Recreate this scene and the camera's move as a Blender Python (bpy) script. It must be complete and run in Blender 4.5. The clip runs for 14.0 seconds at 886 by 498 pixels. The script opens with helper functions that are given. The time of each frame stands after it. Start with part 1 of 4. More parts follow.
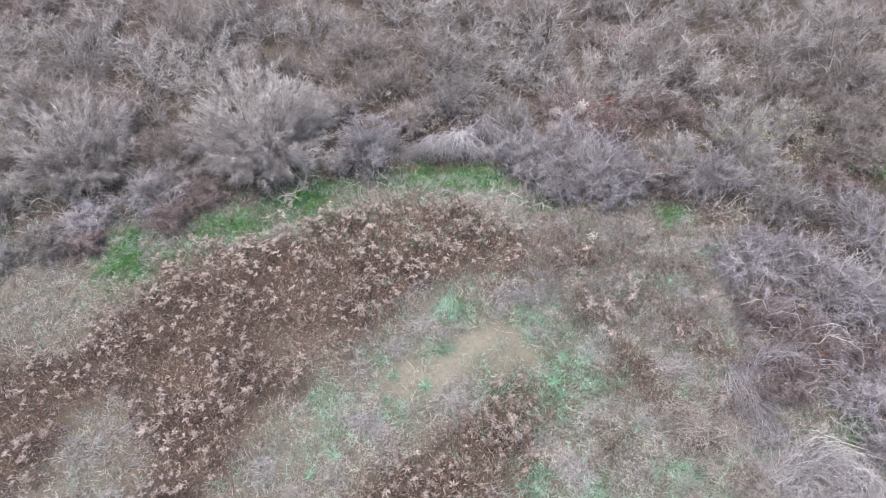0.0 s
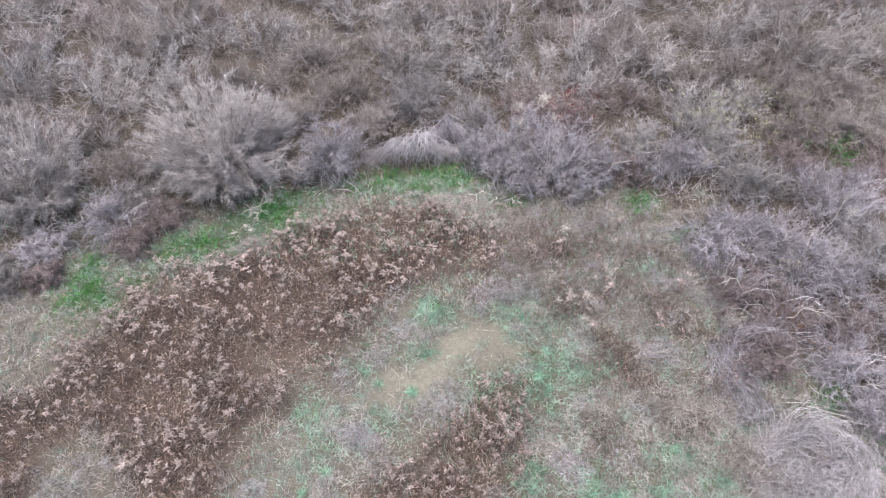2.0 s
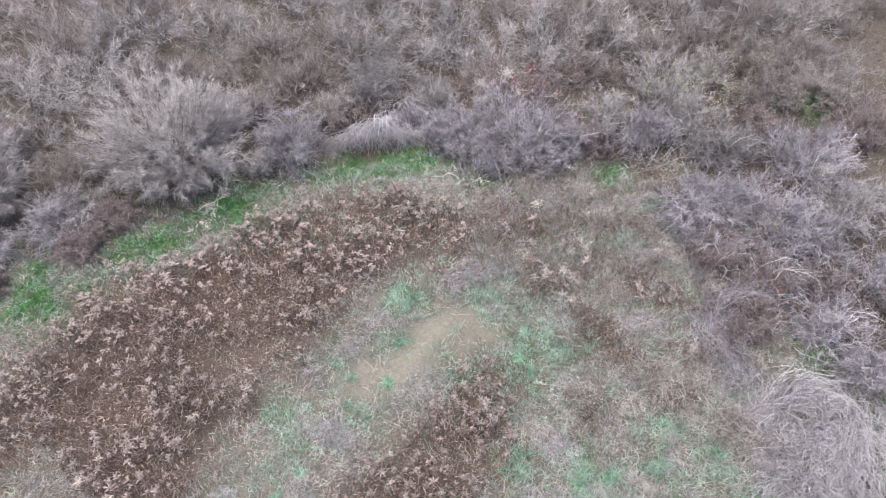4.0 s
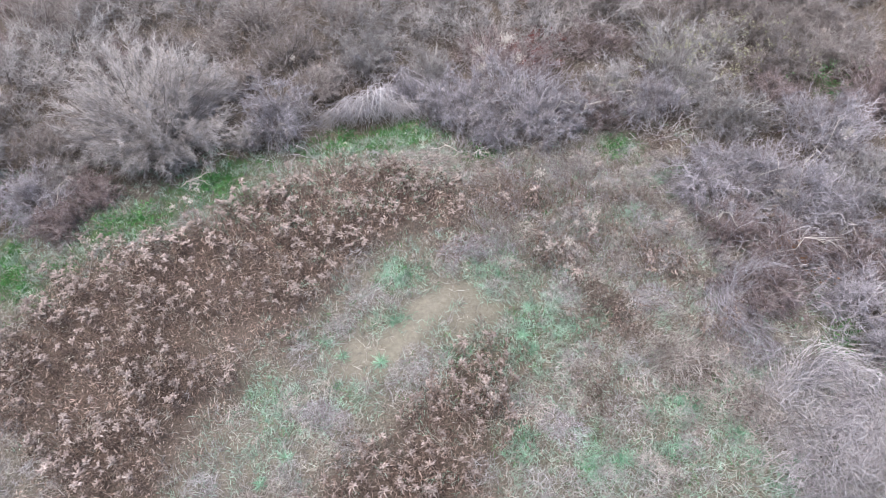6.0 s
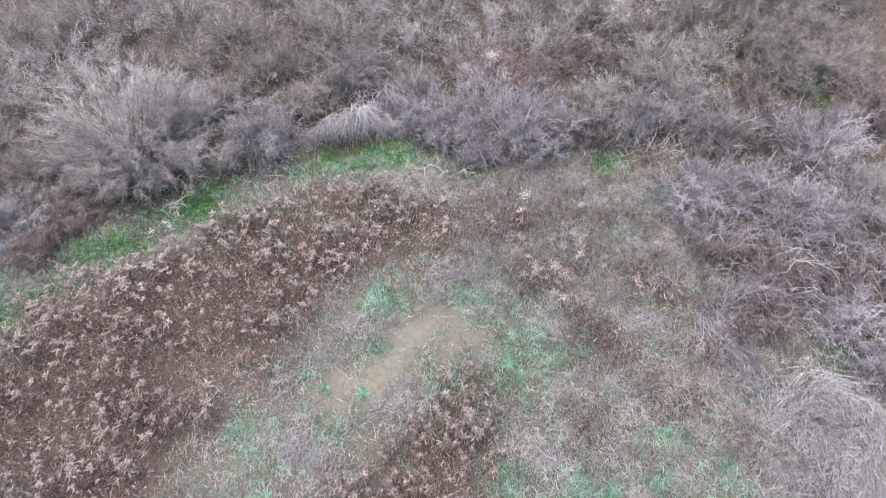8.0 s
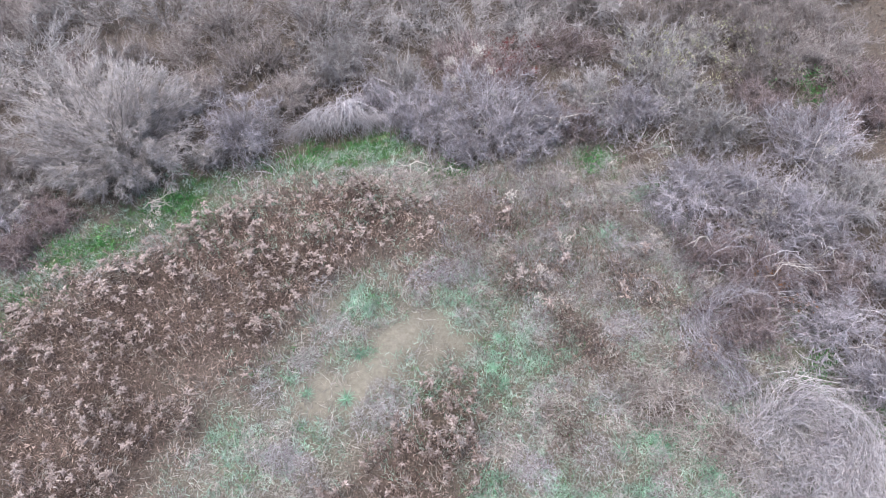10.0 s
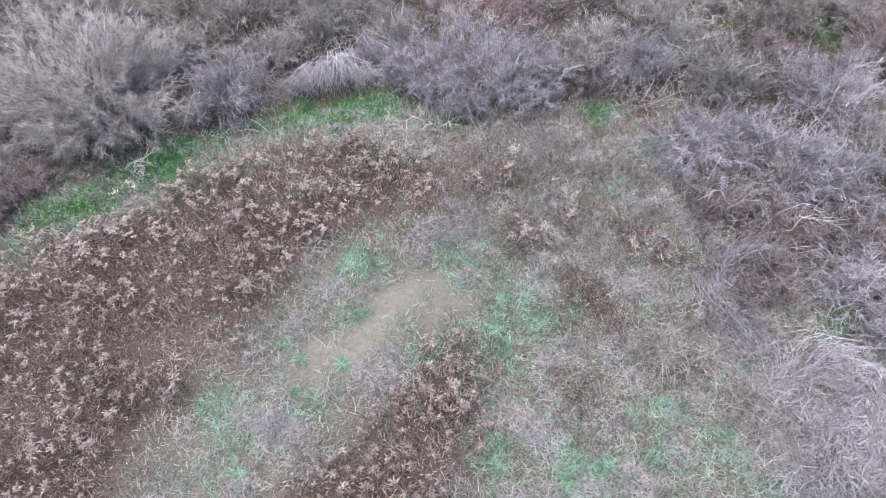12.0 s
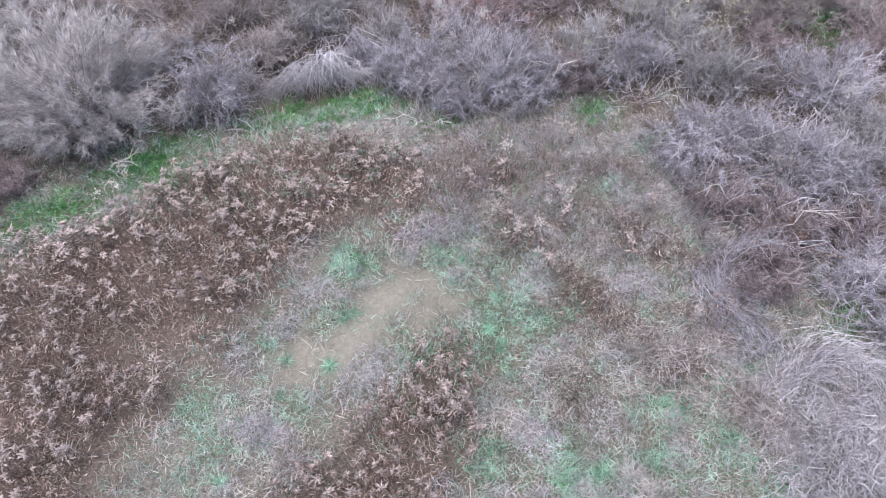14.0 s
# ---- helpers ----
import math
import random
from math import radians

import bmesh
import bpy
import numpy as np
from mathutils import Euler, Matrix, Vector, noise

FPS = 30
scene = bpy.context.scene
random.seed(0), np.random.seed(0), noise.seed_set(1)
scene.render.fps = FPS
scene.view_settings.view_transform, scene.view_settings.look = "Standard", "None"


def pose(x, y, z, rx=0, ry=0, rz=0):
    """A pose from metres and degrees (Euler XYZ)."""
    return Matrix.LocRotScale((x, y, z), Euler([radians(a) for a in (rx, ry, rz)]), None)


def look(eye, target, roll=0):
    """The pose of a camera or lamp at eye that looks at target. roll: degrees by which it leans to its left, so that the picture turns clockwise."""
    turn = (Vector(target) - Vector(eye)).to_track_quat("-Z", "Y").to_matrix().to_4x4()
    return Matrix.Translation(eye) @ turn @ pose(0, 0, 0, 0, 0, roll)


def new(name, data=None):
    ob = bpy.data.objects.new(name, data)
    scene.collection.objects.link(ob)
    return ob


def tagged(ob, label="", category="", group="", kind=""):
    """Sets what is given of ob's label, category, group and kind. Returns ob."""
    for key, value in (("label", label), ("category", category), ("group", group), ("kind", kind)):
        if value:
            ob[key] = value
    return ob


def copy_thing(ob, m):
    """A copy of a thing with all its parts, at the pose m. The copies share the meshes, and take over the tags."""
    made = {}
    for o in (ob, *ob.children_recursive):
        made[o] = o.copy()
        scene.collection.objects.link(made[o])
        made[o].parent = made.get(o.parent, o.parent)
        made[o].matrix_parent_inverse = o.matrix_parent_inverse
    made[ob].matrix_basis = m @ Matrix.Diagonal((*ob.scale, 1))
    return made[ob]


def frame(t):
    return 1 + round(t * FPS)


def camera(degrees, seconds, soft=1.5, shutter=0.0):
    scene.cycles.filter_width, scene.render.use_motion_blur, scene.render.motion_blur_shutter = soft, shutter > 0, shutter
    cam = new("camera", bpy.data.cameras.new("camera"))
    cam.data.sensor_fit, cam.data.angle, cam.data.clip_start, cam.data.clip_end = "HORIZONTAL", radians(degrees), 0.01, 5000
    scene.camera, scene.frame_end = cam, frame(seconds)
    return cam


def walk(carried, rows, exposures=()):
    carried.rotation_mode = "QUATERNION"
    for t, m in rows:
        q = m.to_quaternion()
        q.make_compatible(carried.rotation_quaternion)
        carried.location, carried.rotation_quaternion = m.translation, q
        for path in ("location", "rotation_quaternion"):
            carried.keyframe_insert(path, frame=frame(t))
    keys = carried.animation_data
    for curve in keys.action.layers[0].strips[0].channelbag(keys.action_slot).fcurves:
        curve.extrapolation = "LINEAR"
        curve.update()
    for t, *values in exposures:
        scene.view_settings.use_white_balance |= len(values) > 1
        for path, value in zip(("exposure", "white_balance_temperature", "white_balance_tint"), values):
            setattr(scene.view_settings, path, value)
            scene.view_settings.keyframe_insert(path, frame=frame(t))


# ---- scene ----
# ---------------------------------------------------------------- camera
cam = camera(67.2, 14.0, soft=0.9, shutter=0.4)
PATH = [
    (0, (0.093, -16.206, 17.476), (-0.064, -14.887, 15.981), -4.0),
    (0.5, (0.067, -16.223, 17.474), (-0.08, -14.902, 15.98), -4.1),
    (1, (-0.131, -16.169, 17.436), (-0.27, -14.847, 15.942), -4.0),
    (1.5, (-0.245, -16.092, 17.422), (-0.309, -14.769, 15.923), -4.3),
    (2, (-0.396, -16.031, 17.354), (-0.433, -14.708, 15.855), -4.4),
    (2.5, (-0.399, -15.998, 17.293), (-0.385, -14.676, 15.792), -4.7),
    (3, (-0.402, -15.965, 17.256), (-0.358, -14.647, 15.753), -4.8),
    (3.2, (-0.411, -15.94, 17.167), (-0.364, -14.624, 15.662), -4.8),
    (5.3, (-0.371, -15.674, 14.872), (-0.317, -14.346, 13.378), -5.2),
    (5.5, (-0.358, -15.644, 14.817), (-0.307, -14.317, 13.322), -5.3),
    (6, (-0.372, -15.699, 14.753), (-0.322, -14.371, 13.258), -5.4),
    (6.5, (-0.313, -15.839, 14.741), (-0.259, -14.509, 13.249), -5.5),
    (7, (-0.252, -15.985, 14.759), (-0.191, -14.655, 13.267), -5.5),
    (7.5, (-0.127, -15.831, 14.794), (-0.069, -14.502, 13.301), -5.7),
    (8, (0.098, -14.944, 14.876), (0.156, -13.617, 13.381), -5.8),
    (8.2, (0.188, -14.566, 14.925), (0.245, -13.239, 13.43), -5.8),
    (10.3, (0.582, -14.243, 15.208), (0.635, -13.01, 13.634), -6.1),
    (10.5, (0.585, -14.228, 15.242), (0.634, -13.024, 13.646), -6.4),
    (11, (0.504, -14.182, 15.266), (0.557, -12.979, 13.669), -6.3),
    (11.5, (0.409, -14.116, 14.999), (0.468, -12.91, 13.405), -6.2),
    (12, (0.399, -14.011, 14.148), (0.459, -12.801, 12.556), -6.2),
    (12.5, (0.491, -13.891, 13.578), (0.552, -12.68, 11.987), -6.3),
    (13, (0.559, -13.842, 13.46), (0.62, -12.635, 11.867), -6.4),
    (13.5, (0.564, -13.924, 13.443), (0.632, -12.683, 11.877), -6.2),
    (14, (0.537, -14.024, 13.459), (0.608, -12.782, 11.893), -6.2),
]
walk(cam, [(t, look(eye, target, roll)) for t, eye, target, roll in PATH], exposures=[(0.0, 0.97, 6340, 8), (8.0, 0.96, 6260, 8.5), (14.0, 0.96, 5920, 10.5)])

# ---------------------------------------------------------------- sky and sun
SUN_EL, SUN_AZ = radians(80), radians(-120)
world = bpy.data.worlds.new("overcast_sky")
scene.world = world
world.use_nodes = True
sky = world.node_tree.nodes.new("ShaderNodeTexSky")
sky.sky_type = "NISHITA"
sky.sun_disc = False
sky.sun_elevation, sky.sun_rotation = SUN_EL, SUN_AZ
sky.air_density, sky.dust_density, sky.ozone_density = 1.0, 4.0, 1.0
back = world.node_tree.nodes["Background"]
back.inputs["Strength"].default_value = 0.15
world.node_tree.links.new(sky.outputs[0], back.inputs["Color"])
sun_data = bpy.data.lights.new("sun", "SUN")
sun_data.energy, sun_data.angle, sun_data.color = 1.5, radians(70), (1.0, 0.97, 0.94)
sun = new("sun", sun_data)
sun.matrix_world = look((20 * math.sin(SUN_AZ) * math.cos(SUN_EL), 20 * math.cos(SUN_AZ) * math.cos(SUN_EL), 20 * math.sin(SUN_EL)), (0, 0, 0))

rng = np.random.default_rng(7)


# ---------------------------------------------------------------- materials
def ramp_material(name, colours, rough=0.85, tint=0.25, patch_scale=0.6, patch=0.3, per="island", spec=0.2):
    """Vegetation: a colour for each blade or twig, a tint for each plant and soft large blotches."""
    mat = bpy.data.materials.new(name)
    mat.use_nodes = True
    nt = mat.node_tree
    nodes, links = nt.nodes, nt.links
    bsdf = nodes["Principled BSDF"]
    bsdf.inputs["Roughness"].default_value = rough
    bsdf.inputs["Specular IOR Level"].default_value = spec
    geo = nodes.new("ShaderNodeNewGeometry")
    ramp = nodes.new("ShaderNodeValToRGB")
    els = ramp.color_ramp.elements
    while len(els) < len(colours):
        els.new(0.5)
    for i, c in enumerate(colours):
        els[i].position = i / max(1, len(colours) - 1)
        els[i].color = (*c, 1)
    links.new(geo.outputs["Random Per Island"], ramp.inputs["Fac"])
    info = nodes.new("ShaderNodeObjectInfo")
    bright = nodes.new("ShaderNodeMapRange")
    bright.inputs["To Min"].default_value, bright.inputs["To Max"].default_value = 1 - tint, 1 + tint
    links.new(info.outputs["Random"], bright.inputs["Value"])
    noise_tex = nodes.new("ShaderNodeTexNoise")
    noise_tex.inputs["Scale"].default_value = patch_scale
    noise_tex.inputs["Detail"].default_value = 4
    links.new(geo.outputs["Position"], noise_tex.inputs["Vector"])
    blot = nodes.new("ShaderNodeMapRange")
    blot.inputs["From Min"].default_value, blot.inputs["From Max"].default_value = 0.3, 0.7
    blot.inputs["To Min"].default_value, blot.inputs["To Max"].default_value = 1 - patch, 1 + patch
    links.new(noise_tex.outputs["Fac"], blot.inputs["Value"])
    mul = nodes.new("ShaderNodeMath")
    mul.operation = "MULTIPLY"
    links.new(bright.outputs[0], mul.inputs[0])
    links.new(blot.outputs[0], mul.inputs[1])
    scale = nodes.new("ShaderNodeVectorMath")
    scale.operation = "SCALE"
    links.new(ramp.outputs["Color"], scale.inputs[0])
    links.new(mul.outputs[0], scale.inputs["Scale"])
    links.new(scale.outputs[0], bsdf.inputs["Base Color"])
    return mat


def ground_material():
    """Soil under the plants: bare sand, green moss and brown litter by the cover attribute, with grain and relief."""
    mat = bpy.data.materials.new("meadow_soil")
    mat.use_nodes = True
    nt = mat.node_tree
    nodes, links = nt.nodes, nt.links
    bsdf = nodes["Principled BSDF"]
    bsdf.inputs["Roughness"].default_value = 0.95
    bsdf.inputs["Specular IOR Level"].default_value = 0.1
    geo = nodes.new("ShaderNodeNewGeometry")
    cover = nodes.new("ShaderNodeVertexColor")
    cover.layer_name = "cover"
    sep = nodes.new("ShaderNodeSeparateColor")
    links.new(cover.outputs["Color"], sep.inputs["Color"])

    def noisy(scale, detail, lo, hi, a, b):
        n = nodes.new("ShaderNodeTexNoise")
        n.inputs["Scale"].default_value, n.inputs["Detail"].default_value = scale, detail
        links.new(geo.outputs["Position"], n.inputs["Vector"])
        r = nodes.new("ShaderNodeValToRGB")
        r.color_ramp.elements[0].position, r.color_ramp.elements[0].color = lo, (*a, 1)
        r.color_ramp.elements[1].position, r.color_ramp.elements[1].color = hi, (*b, 1)
        links.new(n.outputs["Fac"], r.inputs["Fac"])
        return n, r.outputs["Color"]

    def mix(fac, a, b):
        m = nodes.new("ShaderNodeMix")
        m.data_type = "RGBA"
        links.new(fac, m.inputs["Factor"])
        links.new(a, m.inputs["A"])
        links.new(b, m.inputs["B"])
        return m.outputs["Result"]

    fine, thatch = noisy(22, 8, 0.3, 0.7, (0.07, 0.06, 0.047), (0.25, 0.222, 0.185))
    _, sand = noisy(9, 10, 0.25, 0.75, (0.165, 0.146, 0.112), (0.265, 0.238, 0.19))
    _, green = noisy(16, 6, 0.3, 0.7, (0.02, 0.055, 0.015), (0.07, 0.15, 0.035))
    _, litter = noisy(18, 8, 0.3, 0.7, (0.03, 0.021, 0.017), (0.17, 0.128, 0.106))
    col = mix(sep.outputs["Blue"], thatch, litter)
    col = mix(sep.outputs["Green"], col, green)
    col = mix(sep.outputs["Red"], col, sand)
    links.new(col, bsdf.inputs["Base Color"])
    bump = nodes.new("ShaderNodeBump")
    bump.inputs["Strength"].default_value, bump.inputs["Distance"].default_value = 0.6, 0.05
    links.new(fine.outputs["Fac"], bump.inputs["Height"])
    links.new(bump.outputs["Normal"], bsdf.inputs["Normal"])
    return mat


M_GROUND = ground_material()
M_STEM = ramp_material("grey_bark", [(0.10, 0.085, 0.075), (0.20, 0.175, 0.16), (0.28, 0.25, 0.235)], patch_scale=6)
M_GREY = ramp_material("grey_twig", [(0.165, 0.145, 0.141), (0.28, 0.253, 0.247), (0.36, 0.332, 0.326), (0.47, 0.438, 0.432)], tint=0.15)
M_LILAC = ramp_material("lilac_twig", [(0.21, 0.184, 0.197), (0.32, 0.285, 0.304), (0.41, 0.372, 0.395), (0.55, 0.508, 0.535)], tint=0.12)
M_PALE = ramp_material("pale_cane", [(0.26, 0.226, 0.228), (0.44, 0.398, 0.402), (0.55, 0.505, 0.51), (0.68, 0.63, 0.64)], tint=0.1)
M_BLEACH = ramp_material("bleached_cane", [(0.27, 0.237, 0.243), (0.43, 0.39, 0.40), (0.55, 0.508, 0.522), (0.66, 0.618, 0.634)], tint=0.05, patch=0.2)
M_BROWN = ramp_material("brown_twig", [(0.14, 0.112, 0.104), (0.235, 0.198, 0.186), (0.305, 0.265, 0.252), (0.39, 0.348, 0.332)], tint=0.2)
M_TAUPE = ramp_material("taupe_twig", [(0.135, 0.112, 0.105), (0.255, 0.224, 0.213), (0.35, 0.317, 0.305), (0.50, 0.46, 0.446)], tint=0.2)
M_HAZE = ramp_material("hazy_grey_twig", [(0.235, 0.203, 0.195), (0.36, 0.32, 0.308), (0.455, 0.411, 0.398), (0.56, 0.514, 0.50)], tint=0.06, patch=0.15)
M_REDBROWN = ramp_material("red_brown_stalk", [(0.08, 0.055, 0.046), (0.17, 0.126, 0.108), (0.25, 0.198, 0.175), (0.36, 0.302, 0.272)], tint=0.25)
M_RED = ramp_material("reddish_twig", [(0.10, 0.066, 0.064), (0.215, 0.16, 0.154), (0.315, 0.25, 0.245), (0.44, 0.37, 0.365)], tint=0.15)
M_WHITE = ramp_material("bleached_wood", [(0.42, 0.37, 0.33), (0.60, 0.55, 0.50)], tint=0.1)
M_DEAD = ramp_material("dead_grass", [(0.15, 0.122, 0.10), (0.30, 0.265, 0.228), (0.40, 0.367, 0.325), (0.52, 0.486, 0.44)], patch_scale=2.2, patch=0.45)
M_SILVER = ramp_material("silver_grass", [(0.18, 0.16, 0.154), (0.32, 0.293, 0.287), (0.42, 0.388, 0.384), (0.53, 0.495, 0.49)], tint=0.12, patch_scale=2.0, patch=0.25)
M_GREEN = ramp_material("green_grass", [(0.045, 0.13, 0.04), (0.085, 0.25, 0.075), (0.19, 0.36, 0.14)], patch_scale=2.0, patch=0.35)
M_SAGE = ramp_material("sage_grass", [(0.19, 0.262, 0.192), (0.31, 0.425, 0.328), (0.49, 0.57, 0.487)], patch_scale=2.4, patch=0.35)
M_MINT = ramp_material("mint_grass", [(0.12, 0.25, 0.15), (0.22, 0.41, 0.27), (0.40, 0.56, 0.43)], patch_scale=2.4, patch=0.3)
M_FORB = ramp_material("dry_brown_leaf", [(0.07, 0.045, 0.037), (0.17, 0.116, 0.094), (0.27, 0.202, 0.169), (0.40, 0.323, 0.28)], tint=0.3, patch_scale=0.9, patch=0.35)
M_SEED = ramp_material("tan_seed_fluff", [(0.20, 0.147, 0.128), (0.32, 0.254, 0.228), (0.45, 0.38, 0.346)], tint=0.3)
M_TAN = ramp_material("pinkish_straw", [(0.20, 0.16, 0.14), (0.335, 0.284, 0.257), (0.45, 0.395, 0.366), (0.54, 0.488, 0.458)], tint=0.12, patch_scale=2.0, patch=0.25)
M_YELLOW = ramp_material("yellow_green_leaf", [(0.24, 0.235, 0.13), (0.34, 0.33, 0.20), (0.45, 0.43, 0.29)], tint=0.1)
M_WEED = ramp_material("tan_brown_weed", [(0.19, 0.15, 0.13), (0.33, 0.28, 0.25), (0.43, 0.38, 0.345), (0.55, 0.50, 0.465)], patch_scale=1.6, patch=0.35)


# ---------------------------------------------------------------- mesh helpers
def tri_mesh(name, verts, tris, material):
    me = bpy.data.meshes.new(name)
    verts = np.ascontiguousarray(verts, np.float32)
    tris = np.ascontiguousarray(tris, np.int32)
    me.vertices.add(len(verts))
    me.vertices.foreach_set("co", verts.ravel())
    me.loops.add(tris.size)
    me.loops.foreach_set("vertex_index", tris.ravel())
    me.polygons.add(len(tris))
    me.polygons.foreach_set("loop_start", np.arange(0, tris.size, 3, dtype=np.int32))
    me.update(calc_edges=True)
    me.materials.append(material)
    return me


def joined(pieces):
    """Several (verts, tris) in one."""
    vs, ts, n = [], [], 0
    for v, t in pieces:
        vs.append(v)
        ts.append(t + n)
        n += len(v)
    return np.concatenate(vs), np.concatenate(ts)


def unit(v):
    return v / np.maximum(np.linalg.norm(v, axis=-1, keepdims=True), 1e-9)


def tubes(points, radii, sides=3, pointed=True):
    """Tapered tubes along N polylines of K + 1 points; points (N, K+1, 3), radii (N, K+1)."""
    n, k1, _ = points.shape
    d = unit(np.gradient(points, axis=1))
    ref = np.where(np.abs(d[..., 2:3]) > 0.9, np.array([1.0, 0, 0]), np.array([0, 0, 1.0]))
    a = unit(np.cross(d, ref))
    b = np.cross(d, a)
    rings = k1 - 1 if pointed else k1
    ang = np.arange(sides) * 2 * math.pi / sides
    ring = points[:, :rings, None] + radii[:, :rings, None, None] * (np.cos(ang)[:, None] * a[:, :rings, None] + np.sin(ang)[:, None] * b[:, :rings, None])
    per = rings * sides + (1 if pointed else 0)
    verts = np.empty((n, per, 3))
    verts[:, :rings * sides] = ring.reshape(n, rings * sides, 3)
    tris = []
    for r in range(rings - 1):
        for s in range(sides):
            p, q = r * sides + s, r * sides + (s + 1) % sides
            tris += [(p, q, q + sides), (p, q + sides, p + sides)]
    if pointed:
        verts[:, -1] = points[:, -1]
        r = (rings - 1) * sides
        tris += [(r + s, r + (s + 1) % sides, per - 1) for s in range(sides)]
    tris = np.array(tris)
    return verts.reshape(-1, 3), (tris[None] + (np.arange(n) * per)[:, None, None]).reshape(-1, 3)


def blades(base, way, length, width, droop):
    """Grass blades: bent ribbons of three triangles. base (N, 3), way (N, 3) unit."""
    n = len(base)
    side = unit(np.cross(way, rng.normal(size=(n, 3)))) * (width / 2)[:, None]
    mid = base + way * (length * 0.55)[:, None]
    tip = base + way * length[:, None]
    tip[:, 2] -= droop * length
    mid[:, 2] -= droop * length * 0.15
    mid += rng.normal(0, 0.07, (n, 3)) * length[:, None]
    tip += rng.normal(0, 0.12, (n, 3)) * length[:, None]
    v = np.stack([base - side, base + side, mid + side * 0.8, mid - side * 0.8, tip], axis=1).reshape(-1, 3)
    t = np.array([(0, 1, 2), (0, 2, 3), (3, 2, 4)])
    return v, (t[None] + (np.arange(n) * 5)[:, None, None]).reshape(-1, 3)


def leaves(base, way, length, width):
    """Small pointed leaves folded along the midrib: four triangles each."""
    n = len(base)
    side = unit(np.cross(way, rng.normal(size=(n, 3)))) * (width / 2)[:, None]
    up = unit(np.cross(side, way)) * (width * 0.3)[:, None]
    mid = base + way * (length * 0.45)[:, None]
    tip = base + way * length[:, None]
    v = np.stack([base, mid + side + up, mid, mid - side + up, tip], axis=1).reshape(-1, 3)
    t = np.array([(0, 1, 2), (0, 2, 3), (2, 1, 4), (3, 2, 4)])
    return v, (t[None] + (np.arange(n) * 5)[:, None, None]).reshape(-1, 3)


def part(name, geometry, material, parent, label=""):
    me = geometry if isinstance(geometry, bpy.types.Mesh) else tri_mesh(name, geometry[0], geometry[1], material)
    ob = new(name, me)
    ob.parent = parent
    return tagged(ob, label)


# ---------------------------------------------------------------- the lie of the land
def bump_at(x, y, cx, cy, r, h):
    return h * np.exp(-((x - cx) ** 2 + (y - cy) ** 2) / (r * r))


def height(x, y):
    x, y = np.asarray(x, float), np.asarray(y, float)
    z = 0.10 * np.sin(0.55 * x + 1.0) * np.cos(0.48 * y) + 0.05 * np.sin(1.7 * x + 0.6 * y) + 0.04 * np.cos(1.3 * y - 0.9 * x + 2)
    z = z + bump_at(x, y, -2.5, 5.0, 3.0, -0.55) + bump_at(x, y, -13, -1.0, 3.0, -0.35) + bump_at(x, y, -1.0, -0.5, 2.5, 0.25)
    far = np.maximum(0, np.hypot(x, y) - 45)
    return z * np.exp(-far / 60) + 0.00002 * far ** 2 * np.sin(x / 180 + 1) * np.cos(y / 210)


def inside(poly, x, y):
    hit = np.zeros(np.shape(x), bool)
    for (x0, y0), (x1, y1) in zip(poly, poly[1:] + poly[:1]):
        if y0 != y1:
            hit ^= ((y0 > y) != (y1 > y)) & (x < (x1 - x0) * (y - y0) / (y1 - y0) + x0)
    return hit


FORB = [(-16.5, -5.8), (-15.0, -5.6), (-13.3, -5.9), (-13.0, -4.2), (-12.4, -3.6), (-10.7, -1.5), (-7.7, -0.6), (-4.4, 1.2), (-2.8, 1.7), (-0.9, 1.0), (1.3, -0.9), (1.3, -2.2), (-1.1, -2.3),
        (-2.9, -3.0), (-3.6, -4.7), (-4.9, -5.9), (-6.1, -7.1), (-6.7, -8.2), (-7.3, -9.4), (-7.6, -12.5), (-16.5, -12.5)]
FORB_LOW = [(1.5, -5.7), (1.5, -7.5), (0.8, -8.7), (0.2, -10.2), (0.0, -12.5), (-4.6, -12.5), (-3.7, -9.8), (-2.7, -8.9), (-1.1, -7.8), (0.0, -6.5)]
CLEARING = [(-12.3, -7.6), (-11.2, -6.9), (-9.9, -8.1), (-9.4, -10.0), (-9.2, -12.5), (-13.5, -12.5), (-12.4, -9.5)]
SAND = [(-3.4, -5.8), (-2.4, -5.4), (-1.5, -5.15), (-1.0, -4.4), (-0.5, -3.95), (0.1, -4.2), (0.0, -4.9), (-0.6, -5.8), (-1.2, -6.45), (-3.2, -6.75)]
TRACK = [(-2.6, -6.2), (-4.6, -6.7), (-6.3, -7.9), (-7.4, -9.6), (-5.9, -9.6), (-4.2, -8.0), (-2.8, -7.2)]
STRIP = [(-14.2, -1.5), (-12.0, -0.9), (-11.0, 0.4), (-10.2, 0.9), (-8.0, 2.0), (-6.4, 3.0), (-5.0, 2.7), (-6.2, 1.2), (-8.3, -0.1), (-10.2, -1.0), (-11.9, -2.5), (-13.6, -3.6)]
GREEN_BACK = [(-4.6, 3.0), (-3.4, 4.2), (-2.4, 4.4), (0.4, 4.2), (1.0, 2.6), (-0.6, 1.9), (-2.4, 2.2), (-3.6, 2.3)]
